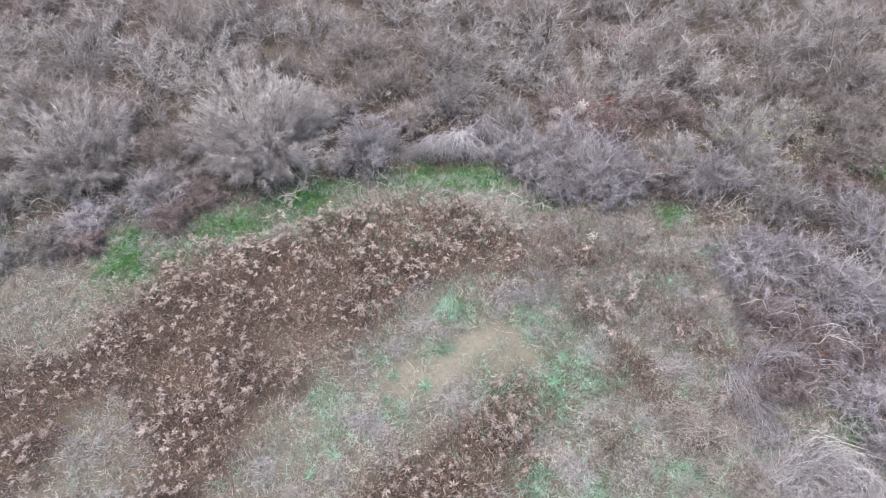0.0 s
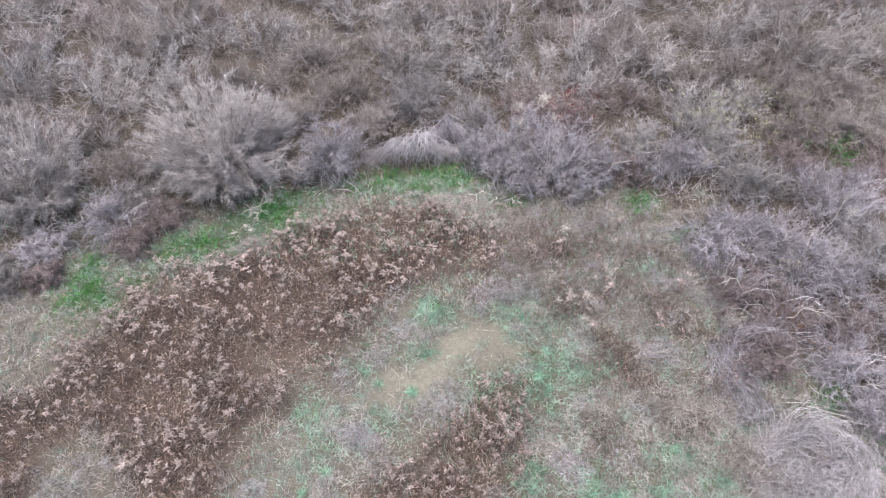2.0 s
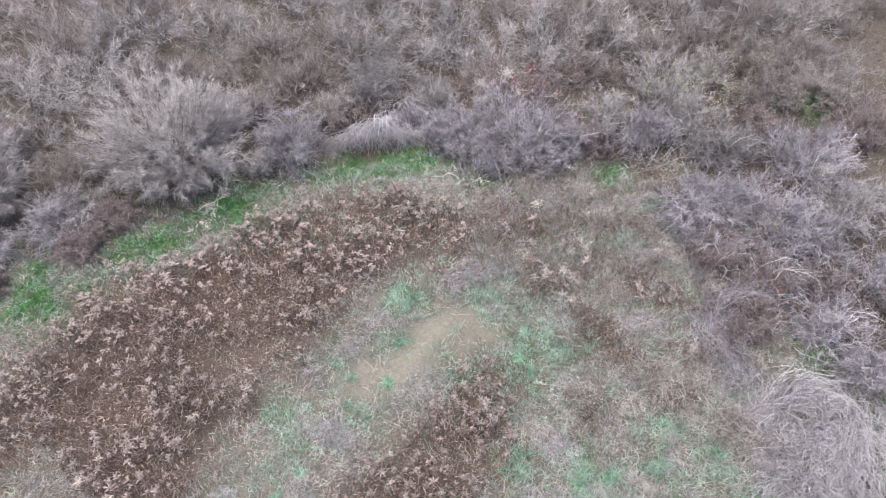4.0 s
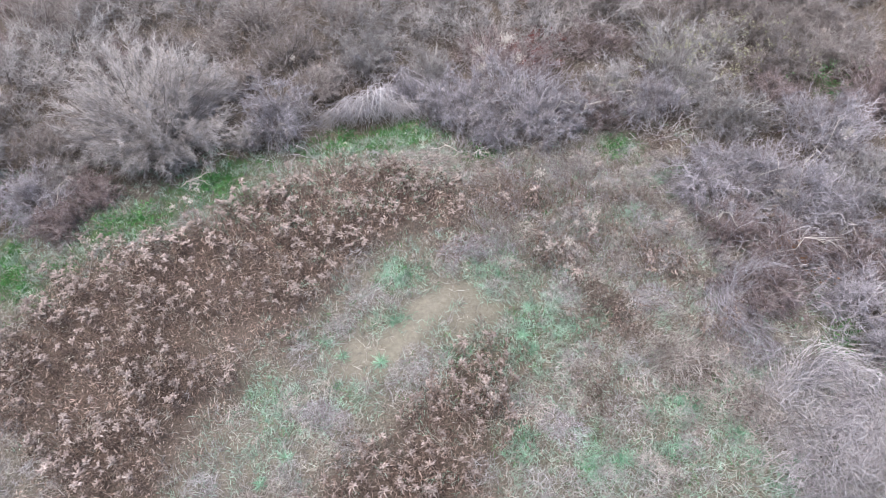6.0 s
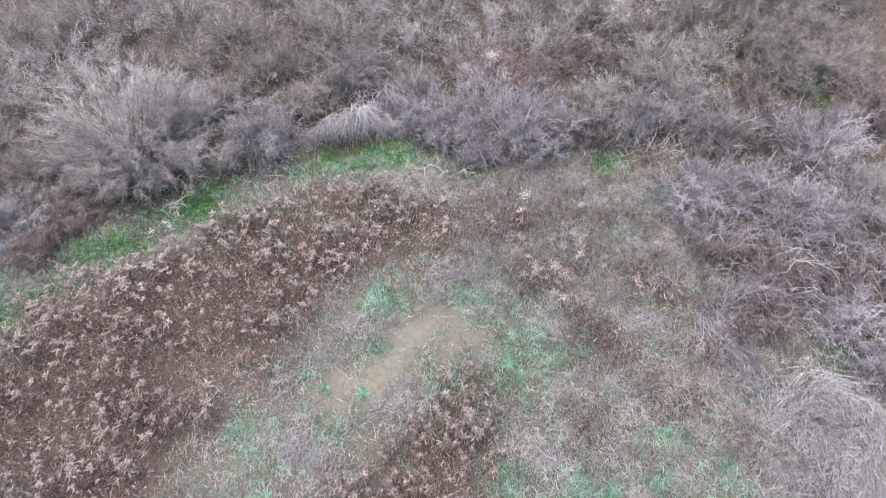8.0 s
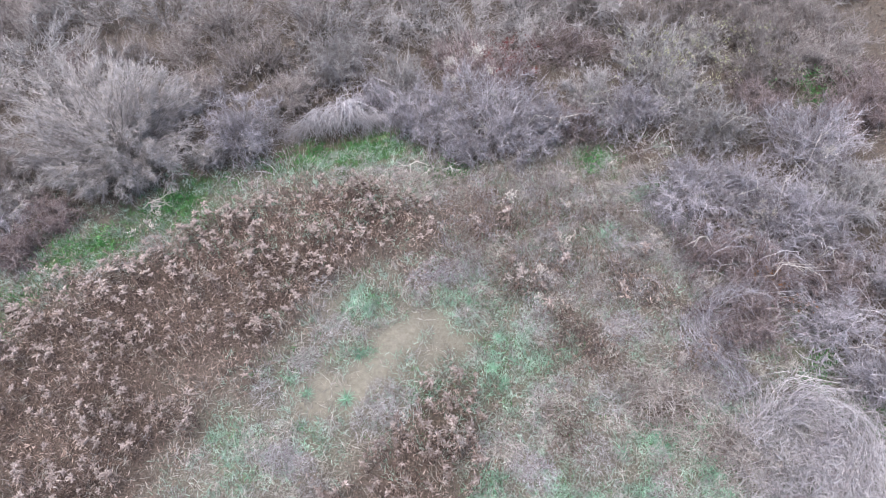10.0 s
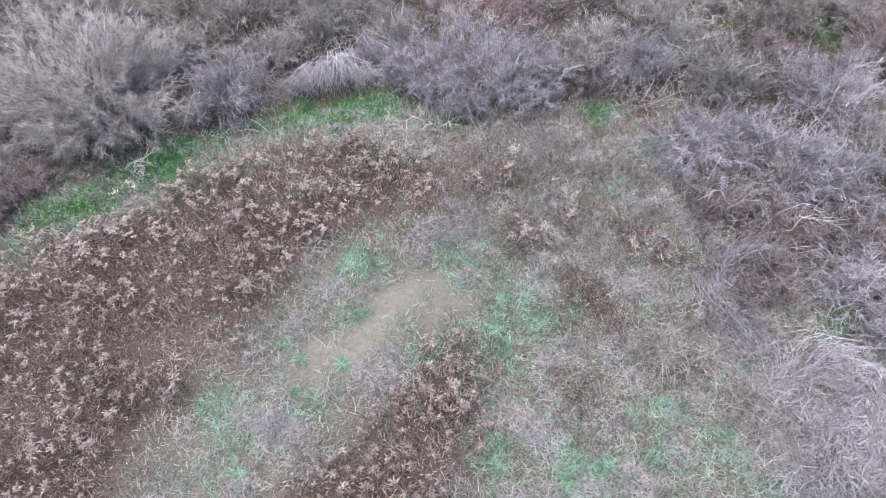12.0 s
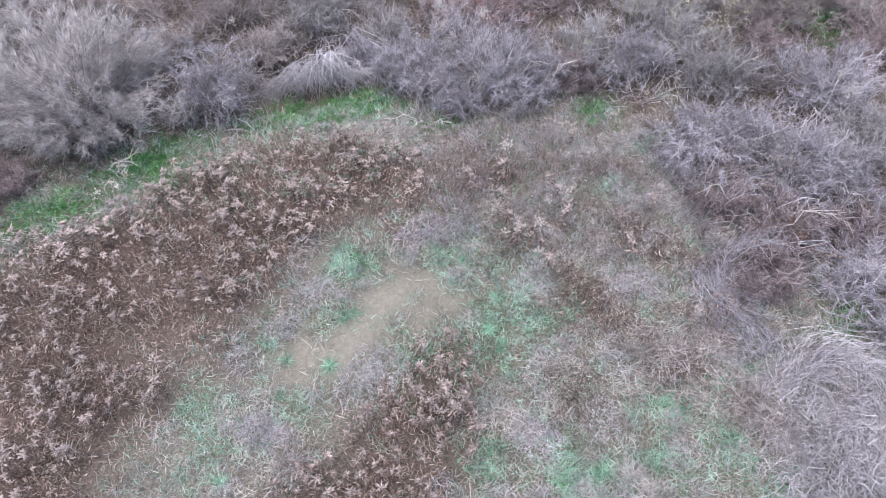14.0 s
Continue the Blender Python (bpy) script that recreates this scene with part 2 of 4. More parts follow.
GREEN_SPOTS = [(-13.1, -1.5, 0.9, 0.5), (-13.6, -0.7, 0.5, 0.8), (-10.1, 0.15, 1.0, 0.35), (-9.0, 0.3, 0.8, 0.4), (-7.4, 1.4, 0.75, 0.4), (-6.4, 0.95, 0.4, 0.35), (-6.6, 2.1, 0.6, 0.4), (-10.6, -0.1, 0.5, 0.3), (1.8, 1.25, 0.75, 0.35), (6.4, 1.1, 0.5, 0.45), (14.5, 2.6, 0.5, 0.5),
               (-2.75, 3.6, 0.45, 0.35), (-1.3, 3.2, 0.7, 0.45), (-0.1, 3.1, 0.35, 0.5), (9.8, -7.2, 0.45, 0.35), (10.6, -8.7, 0.35, 0.4)]
SAGE_SPOTS = [(1.85, -6.0, 0.45, 0.7), (2.4, -5.8, 0.5, 0.4), (3.2, -5.9, 0.45, 0.3), (3.0, -9.5, 0.6, 0.4), (5.4, -8.5, 0.4, 0.45), (6.2, -8.35, 0.4, 0.22), (6.3, -9.5, 0.3, 0.5), (4.8, -9.6, 0.5, 0.4), (-1.55, -4.8, 0.5, 0.4), (-1.1, -3.35, 0.5, 0.5),
              (-3.2, -5.3, 0.35, 0.25), (0.25, -6.15, 0.4, 0.3), (-2.7, -7.2, 0.6, 0.3), (-4.8, -6.7, 0.7, 0.3), (-4.5, -7.8, 0.6, 0.4), (7.2, -0.6, 0.5, 0.3), (5.9, -2.1, 0.4, 0.3), (7.5, -8.25, 0.3, 0.2), (1.2, -8.9, 0.5, 0.35), (7.0, -10.6, 0.5, 0.4), (1.4, -3.7, 0.6, 0.4)]
BROWN_SPOTS = [(4.3, -5.4, 0.75, 1.1), (3.4, -3.4, 1.0, 0.8), (6.1, -3.8, 0.8, 0.5), (4.8, -6.6, 0.5, 0.4), (2.6, -0.4, 1.1, 0.5), (4.3, -1.0, 0.7, 0.4), (6.0, -1.3, 0.7, 0.5), (3.2, -8.0, 0.4, 0.6), (6.6, -4.7, 0.6, 0.5), (5.9, -7.7, 0.5, 0.4), (2.5, -1.9, 0.5, 0.4), (3.3, -1.3, 1.2, 0.5), (1.9, -1.0, 0.7, 0.5), (7.0, -6.4, 0.5, 0.5), (0.4, -2.7, 0.5, 0.3), (5.2, -2.7, 0.5, 0.3)]


def wobble(x, y, amount=0.45):
    """Positions shifted by smooth waves, so that patches have ragged edges."""
    dx = np.sin(2.3 * x + 1.9 * y) + 0.7 * np.sin(4.9 * y - 3.1 * x + 1) + 0.5 * np.sin(9.1 * x + 7.3 * y)
    dy = np.cos(2.1 * y - 1.7 * x) + 0.7 * np.sin(5.3 * x + 2.7 * y + 2) + 0.5 * np.cos(8.3 * y - 9.7 * x)
    return x + amount * 0.4 * dx, y + amount * 0.4 * dy


def mottle(x, y, seed):
    """A smooth random field from -1 to 1 whose patches are half a metre to a metre across."""
    g = np.random.default_rng(900 + seed)
    total = 0
    for _ in range(7):
        a, k = g.uniform(0, math.pi), 2 * math.pi / g.uniform(0.7, 1.9)
        total = total + np.sin(k * (np.cos(a) * x + np.sin(a) * y) + g.uniform(0, 6.28))
    return np.clip(total / 3.2, -1, 1)


def spots(ellipses, x, y):
    best = np.zeros(np.shape(x))
    for cx, cy, rx, ry in ellipses:
        q = ((x - cx) / rx) ** 2 + ((y - cy) / ry) ** 2
        best = np.maximum(best, np.clip(1.5 - q, 0, 1))
    return best


def zones(x, y, fuzz=0.28):
    """How much of each cover there is at a place: sand, track, green, sage, brown, thicket."""
    wx, wy = wobble(np.asarray(x, float), np.asarray(y, float))
    wx, wy = wx + rng.normal(0, fuzz, np.shape(wx)), wy + rng.normal(0, fuzz, np.shape(wy))
    sand = inside(SAND, 0.55 * wx + 0.45 * x, 0.55 * wy + 0.45 * y) * 1.0
    sand = np.maximum(sand, 0.6 * np.clip(1.3 - ((wx - 0.5) / 1.1) ** 2 - ((wy + 4.6) / 0.95) ** 2, 0, 1))
    track = inside(TRACK, wx, wy) * 1.0
    green = np.maximum((inside(STRIP, wx, wy) | inside(GREEN_BACK, wx, wy)) * 0.24, spots(GREEN_SPOTS, wx, wy))
    wide = np.clip(1.2 - ((wx - 0.9) / 3.1) ** 2 - ((wy + 5.2) / 2.9) ** 2, 0, 1) + 0.8 * np.clip(1.2 - ((wx - 4.4) / 3.6) ** 2 - ((wy + 9.6) / 1.7) ** 2, 0, 1) + 0.8 * np.clip(1.2 - ((wx - 2.4) / 1.5) ** 2 - ((wy + 5.0) / 1.7) ** 2, 0, 1)
    wide = wide + 1.0 * np.clip(1.2 - ((wx - 4.3) / 3.0) ** 2 - ((wy + 1.6) / 1.9) ** 2, 0, 1)
    sage = np.maximum(0.8 * spots([(a, b, 1.3 * c, 1.3 * d) for a, b, c, d in SAGE_SPOTS], wx, wy), 0.30 * np.clip(wide, 0, 2))
    ux, uy = wx + rng.normal(0, 1.2 * fuzz, np.shape(wx)), wy + rng.normal(0, 1.2 * fuzz, np.shape(wy))
    brown = np.maximum(((inside(FORB, ux, uy) & ~inside(CLEARING, ux, uy)) | inside(FORB_LOW, ux, uy)) * 1.0, 0.8 * spots(BROWN_SPOTS, wx, wy))
    brown = brown * (1 - 0.25 * np.clip(1.3 - ((wx + 5.8) / 1.6) ** 2 - ((wy + 5.1) / 0.9) ** 2, 0, 1))
    edge = np.where(x < -2, 2.4 + 0.27 * (x + 5), np.where(x < 6.5, 2.4, 2.4 - 2.3 * (x - 6.5)))
    thicket = np.clip((wy - edge) / 0.8, 0, 1) * (green < 0.3)
    return sand, track, green, sage, brown, thicket


def build_ground():
    fx = np.arange(-30, 24.01, 0.28)
    fy = np.arange(-14, 22.01, 0.28)
    grow = np.cumsum(1.6 ** np.arange(1, 16)) * 0.6
    xs = np.concatenate([fx[0] - grow[::-1], fx, fx[-1] + grow])
    ys = np.concatenate([fy[0] - grow[::-1], fy, fy[-1] + grow])
    gx, gy = np.meshgrid(xs, ys)
    z = height(gx, gy) + rng.normal(0, 0.012, gx.shape) * (np.hypot(gx, gy) < 40)
    nx, ny = len(xs), len(ys)
    i = (np.arange(ny - 1)[:, None] * nx + np.arange(nx - 1)[None]).ravel()
    tris = np.concatenate([np.stack([i, i + 1, i + nx + 1], 1), np.stack([i, i + nx + 1, i + nx], 1)])
    me = tri_mesh("ground", np.stack([gx, gy, z], -1).reshape(-1, 3), tris, M_GROUND)
    sand, track, green, sage, brown, thicket = np.mean([zones(gx.ravel(), gy.ravel(), 0.35) for _ in range(10)], axis=0)
    col = np.stack([np.clip(sand + 0.3 * track, 0, 1), np.clip(green + 0.25 * sage, 0, 1), np.clip(brown + 0.7 * thicket, 0, 1), np.ones(gx.size)], 1)
    layer = me.color_attributes.new("cover", "FLOAT_COLOR", "POINT")
    layer.data.foreach_set("color", col.astype(np.float32).ravel())
    me.polygons.foreach_set("use_smooth", np.ones(len(tris), bool))
    ob = new("ground", me)
    tagged(ob, "rough meadow soil with thatch, moss and a bare sandy patch", "ground", kind="structure")


build_ground()


# ---------------------------------------------------------------- shrubs
def along(poly, idx, t):
    """Places and ways on polylines idx at the shares t of their length."""
    k = poly.shape[1] - 1
    f = np.clip(t * k, 0, k - 1e-4)
    j = f.astype(int)
    a, b = poly[idx, j], poly[idx, j + 1]
    return a + (b - a) * (f - j)[:, None], unit(b - a)


def shrub_geometry(seed, radius, tall, stems, branches, twigs, spread=75, droop=0.0, twig_len=(0.2, 0.42), twig_r=0.0052, wild=0.42, lift=0.15, dome=False):
    """Stems that rise and arch outwards, with bent branches and sprays of twigs along them: the stem lines and radii, and the crown.
    dome: the stems fan out to a full rounded crown that overhangs its foot, and the twigs point away from its heart."""
    g = np.random.default_rng(seed)
    az = g.uniform(0, 2 * math.pi, stems)
    lump = 1 + 0.13 * np.sin(3 * az + seed) + 0.09 * np.sin(5 * az + 2.1 * seed)
    heart = np.array([0, 0, (0.4 if dome else 0.05) * tall])
    if dome:
        c = g.uniform(-0.85, 1, stems)
        reach = g.uniform(0.72, 0.97, stems)
        flat = np.sqrt(1 - c ** 2) * radius * (0.6 + 0.4 * lump) * reach
        end = np.stack([flat * np.cos(az), flat * np.sin(az), heart[2] + (tall - heart[2]) * np.where(c > 0, c, 0.65 * c) * reach], 1)
        root = np.stack([g.normal(0, 0.09 * radius, stems), g.normal(0, 0.09 * radius, stems), np.full(stems, -0.08)], 1)
    else:
        pol = np.radians(spread) * g.uniform(0.02, 1, stems) ** 0.6
        reach = g.uniform(0.55, 1.0, stems)
        end = np.stack([radius * lump * np.sin(pol) * np.cos(az), radius * lump * np.sin(pol) * np.sin(az), 0.1 * tall + 0.82 * tall * np.cos(pol)], 1) * reach[:, None]
        root = np.stack([g.normal(0, 0.25 * radius, stems), g.normal(0, 0.25 * radius, stems), np.full(stems, -0.08)], 1)
    s = np.linspace(0, 1, 5)[None, :, None]
    rise = np.maximum(0.12 * tall, 0.25 * (tall - end[:, 2])) if dome else (0.25 + droop * 0.6) * tall * np.ones(stems)
    ctrl = root + (end - root) * 0.42 + np.stack([g.normal(0, 0.08 * radius, stems), g.normal(0, 0.08 * radius, stems), rise], 1)
    line = (1 - s) ** 2 * root[:, None] + 2 * s * (1 - s) * ctrl[:, None] + s ** 2 * end[:, None]
    line[:, 1:] += g.normal(0, 0.028 * radius, (stems, 4, 3))
    radii = g.uniform(0.010, 0.021, stems)[:, None] * np.linspace(1, 0.3, 5)[None]

    nb = stems * branches
    idx = np.repeat(np.arange(stems), branches)
    t = g.uniform(0.15, 1.0, nb) ** (0.7 if dome else 1.0)
    p, d = along(line, idx, t)
    out = unit(p - heart)
    way = unit(0.7 * d + (0.45 if dome else 0.35) * out + g.normal(0, wild, (nb, 3)) + np.array([0, 0, lift - 0.5 * droop]))
    ln = min(radius, 2.4) * g.uniform(0.14, 0.42, nb) * (1.25 - 0.6 * t) * (0.62 if dome else 1.0)
    bow = unit(np.cross(way, g.normal(0, 1, (nb, 3)))) * (ln * g.uniform(0.04, 0.16, nb))[:, None]
    mid = p + way * (ln * 0.5)[:, None] + bow
    tip = p + way * ln[:, None]
    tip[:, 2] -= droop * ln * 0.9
    bl = np.stack([p, mid, tip], 1)
    bl[..., 2] = np.maximum(bl[..., 2], 0.02)
    branch = tubes(bl, np.array([0.0085, 0.0065, 0.002])[None] * np.exp(g.normal(0, 0.3, nb))[:, None])

    nt = nb * twigs
    idx = np.repeat(np.arange(nb), twigs)
    p, d = along(bl, idx, g.uniform(0.1, 1.0, nt))
    out = unit(p - heart)
    way = unit(0.65 * d + (0.3 if dome else 0.25) * out + g.normal(0, 1.25 * wild, (nt, 3)) + np.array([0, 0, lift - droop * 1.3]))
    ln = g.uniform(*twig_len, nt) * (0.6 + 0.25 * min(radius, 2.4))
    tl = np.stack([p, p + way * ln[:, None]], 1)
    tl[..., 2] = np.maximum(tl[..., 2], 0.02)
    twig = tubes(tl, np.array([twig_r, 0])[None] * np.exp(g.normal(0, 0.4, nt))[:, None])
    return line, radii, joined([branch, twig])


def make_shrub(name, seed, m, twig_mat, stem_mat, label, group="", category="shrub", single=True, **shape):
    line, radii, crown = shrub_geometry(seed, **shape)
    root = new(name)
    if single:
        for i in range(len(line)):
            part("stem", tubes(line[i:i + 1], radii[i:i + 1]), stem_mat, root)
    else:
        tagged(part("stem_clump", tubes(line, radii), stem_mat, root), kind="stuff")
    tagged(part("crown", crown, twig_mat, root), kind="stuff")
    root.matrix_basis = m
    return tagged(root, label, category, group)


def make_canes(seed, m, mat, label, radius, tall, canes, twigs, long=(0.7, 1.7), comb=None, ring=False, thick=1.0, wiggle=0.085):
    """A heap of arching canes that rise, bend over and lie across one another."""
    g = np.random.default_rng(seed)
    q, az = radius * (g.uniform(0.72, 1.1, canes) if ring else np.sqrt(g.uniform(0, 0.9, canes))), g.uniform(0, 2 * math.pi, canes)
    base = np.stack([q * np.cos(az), q * np.sin(az), np.zeros(canes)], 1)
    dome = tall * (np.full(canes, 0.8) if ring else np.clip(1 - (q / radius) ** 2, 0.1, 1)) * (0.75 + 0.35 * np.sin(2 * az + seed) + 0.2 * np.sin(5 * az + 2 * seed))
    turn = az + g.normal(0, 1.1, canes) if comb is None else radians(comb) + g.normal(0, 0.55, canes)
    if ring:
        turn = az + 1.57 + g.normal(0, 0.4, canes)
    way = np.stack([np.cos(turn), np.sin(turn), np.zeros(canes)], 1)
    ln = g.uniform(*long, canes)
    s = np.linspace(0, 1, 5)
    rise = np.array([0.15, 0.75, 1.0, 0.75, 0.2])
    line = base[:, None] + way[:, None] * (ln[:, None] * (s - 0.3)[None])[..., None] + g.normal(0, wiggle, (canes, 5, 3))
    line[..., 2] = np.maximum(0.02, dome[:, None] * rise[None] * g.uniform(0.5, 1.15, canes)[:, None] + g.normal(0, 0.03, (canes, 5)))
    cane = tubes(line, thick * g.uniform(0.004, 0.0075, canes)[:, None] * np.array([1, 0.9, 0.8, 0.6, 0.2])[None])
    nt = canes * twigs
    p, d = along(line, np.repeat(np.arange(canes), twigs), g.uniform(0.1, 1, nt))
    tw = unit(0.5 * d + g.normal(0, 0.6, (nt, 3)) + np.array([0, 0, -0.1]))
    tln = g.uniform(0.2, 0.5, nt)[:, None]
    tl = np.stack([p, p + tw * tln * 0.55 + g.normal(0, 0.05, (nt, 3)), p + tw * tln - np.array([0, 0, 0.35]) * tln + g.normal(0, 0.05, (nt, 3))], 1)
    tl[..., 2] = np.maximum(tl[..., 2], 0.02)
    root = new("cane_heap")
    tagged(part("cane_tangle", cane, mat, root), kind="stuff")
    tagged(part("twig_tangle", tubes(tl, thick * np.array([0.0045, 0.0035, 0])[None] * np.exp(g.normal(0, 0.4, nt))[:, None]), mat, root), kind="stuff")
    root.matrix_basis = m
    return tagged(root, label, "canes")


def stand(x, y, turn=0.0, size=1.0, tall=1.0):
    return Matrix.LocRotScale((x, y, float(height(x, y))), Euler((0, 0, radians(turn))), (size, size, size * tall))


# shrubs that stand out one by one
make_shrub("round_shrub", 11, stand(-9.0, 3.85), M_HAZE, M_STEM, "large round leafless shrub of dense fine grey twigs", radius=3.2, tall=3.95, stems=240, branches=16, twigs=12, twig_len=(0.14, 0.32), wild=0.48, twig_r=0.0062, lift=0.10, dome=True)
make_shrub("round_shrub", 12, stand(-16.3, 2.9), M_HAZE, M_STEM, "broad leafless grey-brown shrub beside the green strip", radius=2.8, tall=3.6, stems=150, branches=15, twigs=10, twig_len=(0.14, 0.32), wild=0.48, twig_r=0.0062, lift=0.10, dome=True)
HERO = [(-8.9, 4.0, 4.7), (-16.2, 2.5, 3.9)]
SOLO_WEST = [
    # x, y, radius, height, seed, twig material, label, droop
    (-18.6, 0.6, 1.7, 1.6, 57, M_GREY, "spreading grey leafless shrub by the meadow", 0.2),
    (-16.3, -0.9, 1.2, 1.1, 78, M_TAUPE, "low mauve-grey shrub at the meadow edge", 0.25),
    (-14.9, -0.9, 0.9, 0.9, 79, M_RED, "small mauve-brown shrub over green grass", 0.25),
    (-17.6, -2.0, 1.2, 1.0, 80, M_GREY, "low greyish shrub by the seed stalks", 0.25),
    (-15.3, 0.4, 1.2, 1.1, 56, M_LILAC, "low grey-lilac shrub above green grass", 0.2),
    (-12.9, 1.6, 1.6, 1.7, 21, M_LILAC, "low greyish-lilac leafless shrub at the green strip", 0.15),
    (-12.8, 3.9, 1.5, 2.0, 55, M_BROWN, "hazy brown leafless shrub between round shrubs", 0.1),
    (-12.0, 2.3, 1.1, 1.3, 82, M_TAUPE, "low drooping taupe twigs under the round shrub", 0.3),
    (-11.8, 0.3, 1.1, 1.2, 22, M_RED, "small reddish-grey shrub over bright green grass", 0.15),
    (-10.9, 1.25, 1.15, 1.2, 89, M_RED, "low mauve-brown shrub at the green strip", 0.2),
    (-6.2, 3.3, 0.9, 1.0, 81, M_GREY, "low grey shrub between two large ones", 0.2),
    (-6.8, 6.8, 1.6, 1.9, 53, M_BROWN, "tangled brown shrub behind the round shrub", 0.1),
    (-5.0, 3.75, 1.6, 3.2, 23, M_LILAC, "leaning lilac-grey leafless shrub with tangled twigs", 0.25),
    (-3.6, 6.3, 1.5, 1.6, 54, M_BROWN, "dark brown tangled shrub behind pale canes", 0.2),
    (-1.8, 7.4, 1.9, 1.9, 25, M_GREY, "tan-grey tangled shrub behind the pale canes", 0.2),
    (0.6, 6.2, 1.4, 1.8, 24, M_GREY, "grey leafless shrub with dark bent branches", 0.1),
    (1.5, 3.2, 1.5, 2.6, 26, M_LILAC, "lilac-grey twiggy shrub at the edge of the meadow", 0.15),
    (0.7, 3.6, 1.0, 2.2, 83, M_LILAC, "narrow lilac-grey shrub beside pale canes", 0.2),
    (2.3, 2.0, 1.2, 1.8, 84, M_LILAC, "drooping lilac-grey shrub over green grass", 0.25),
]
SOLO_MIDDLE = [
    (3.2, 3.0, 1.9, 2.9, 27, M_LILAC, "tall lilac-grey leafless shrub with upright twigs", 0.0),
    (4.0, 1.9, 1.3, 1.7, 85, M_LILAC, "drooping lilac-grey twigs at the meadow edge", 0.25),
    (4.3, 5.2, 1.4, 1.9, 45, M_RED, "dark red bramble shrub behind lilac twigs", 0.1),
    (4.8, 2.5, 1.4, 2.2, 28, M_LILAC, "lilac-grey shrub beside a green clump", 0.1),
    (6.0, 2.3, 1.2, 1.5, 58, M_RED, "reddish-grey shrub behind a green clump", 0.1),
    (6.7, 3.6, 1.4, 1.8, 46, M_GREY, "grey leafless shrub of fine twigs", 0.1),
    (7.9, 2.4, 1.6, 1.8, 29, M_LILAC, "open grey-lilac shrub with bent bare branches", 0.1),
    (8.4, -3.4, 1.2, 1.1, 49, M_RED, "low reddish-grey shrub over brown stalks", 0.3),
    (8.3, -5.8, 1.5, 0.9, 35, M_RED, "low mound of mauve-brown twigs", 0.35),
    (8.6, -1.4, 1.8, 1.5, 31, M_LILAC, "spreading lilac-grey leafless shrub", 0.2),
    (9.2, 4.6, 1.7, 2.5, 30, M_GREY, "grey shrub with a few yellow-green leaves", 0.0),
]
SOLO_EAST = [
    (9.3, -4.6, 1.3, 1.4, 34, M_RED, "reddish-brown shrub with bleached branches", 0.2),
    (9.6, 2.9, 1.5, 1.7, 59, M_GREY, "grey leafless shrub of crossing twigs", 0.1),
    (10.2, 1.2, 1.6, 1.7, 47, M_GREY, "grey leafless shrub with crossing branches", 0.2),
    (10.2, -1.6, 1.6, 1.6, 48, M_LILAC, "dense lilac-grey leafless shrub", 0.2),
    (10.6, -8.0, 1.2, 1.0, 73, M_LILAC, "low lilac shrub of stiff arching twigs", 0.2),
    (10.7, -6.3, 1.5, 1.1, 36, M_LILAC, "low lilac shrub with arching twigs", 0.3),
    (11.0, -3.2, 2.0, 2.1, 32, M_LILAC, "tall lilac-grey leafless thicket shrub", 0.1),
    (11.1, -5.1, 1.3, 1.3, 50, M_RED, "mauve-brown leafless shrub of arching twigs", 0.2),
    (12.6, -5.0, 1.3, 1.6, 75, M_LILAC, "lilac-grey leafless shrub", 0.2),
    (12.0, 2.1, 1.3, 1.4, 76, M_RED, "low reddish-grey shrub in the thicket", 0.2),
    (14.2, 0.9, 1.4, 1.5, 77, M_RED, "reddish-brown tangled thicket shrub", 0.2),
    (12.6, -0.4, 2.0, 2.0, 33, M_LILAC, "broad dense lilac-grey leafless shrub", 0.1),
    (12.9, -2.6, 1.7, 1.9, 72, M_GREY, "dense grey leafless shrub in the thicket", 0.1),
    (13.4, -6.6, 1.9, 1.7, 37, M_BROWN, "spreading brown leafless shrub", 0.2),
    (15.4, 3.9, 1.7, 1.8, 87, M_BROWN, "spreading brown leafless thicket shrub", 0.1),
    (15.6, 1.4, 1.8, 1.9, 88, M_RED, "reddish-brown leafless thicket shrub", 0.1),
    (13.4, 6.3, 1.7, 1.9, 65, M_BROWN, "brown leafless shrub in the thicket", 0.1),
    (15.7, 6.2, 1.7, 1.8, 66, M_BROWN, "brown spreading shrub in the thicket", 0.1),
    (11.4, 5.6, 1.4, 1.7, 67, M_TAUPE, "taupe leafless shrub with upright twigs", 0.1),
    (13.2, 3.9, 1.8, 2.0, 74, M_BROWN, "brown leafless shrub of crossing twigs", 0.1),
]
for x, y, r, h, seed, mat, label, droop in SOLO_WEST + SOLO_MIDDLE + SOLO_EAST:
    k = max(0.8, r / 1.5)
    make_shrub("shrub", seed, stand(x, y), mat, M_STEM, label if len(label.split()) > 3 else label + " by the meadow", radius=r * 1.12, tall=h, stems=int(46 * k), branches=9, twigs=9, droop=droop, twig_len=(0.15, 0.36), wild=0.6 + 0.15 * (seed % 3), twig_r=0.006)
    HERO.append((x, y, r))
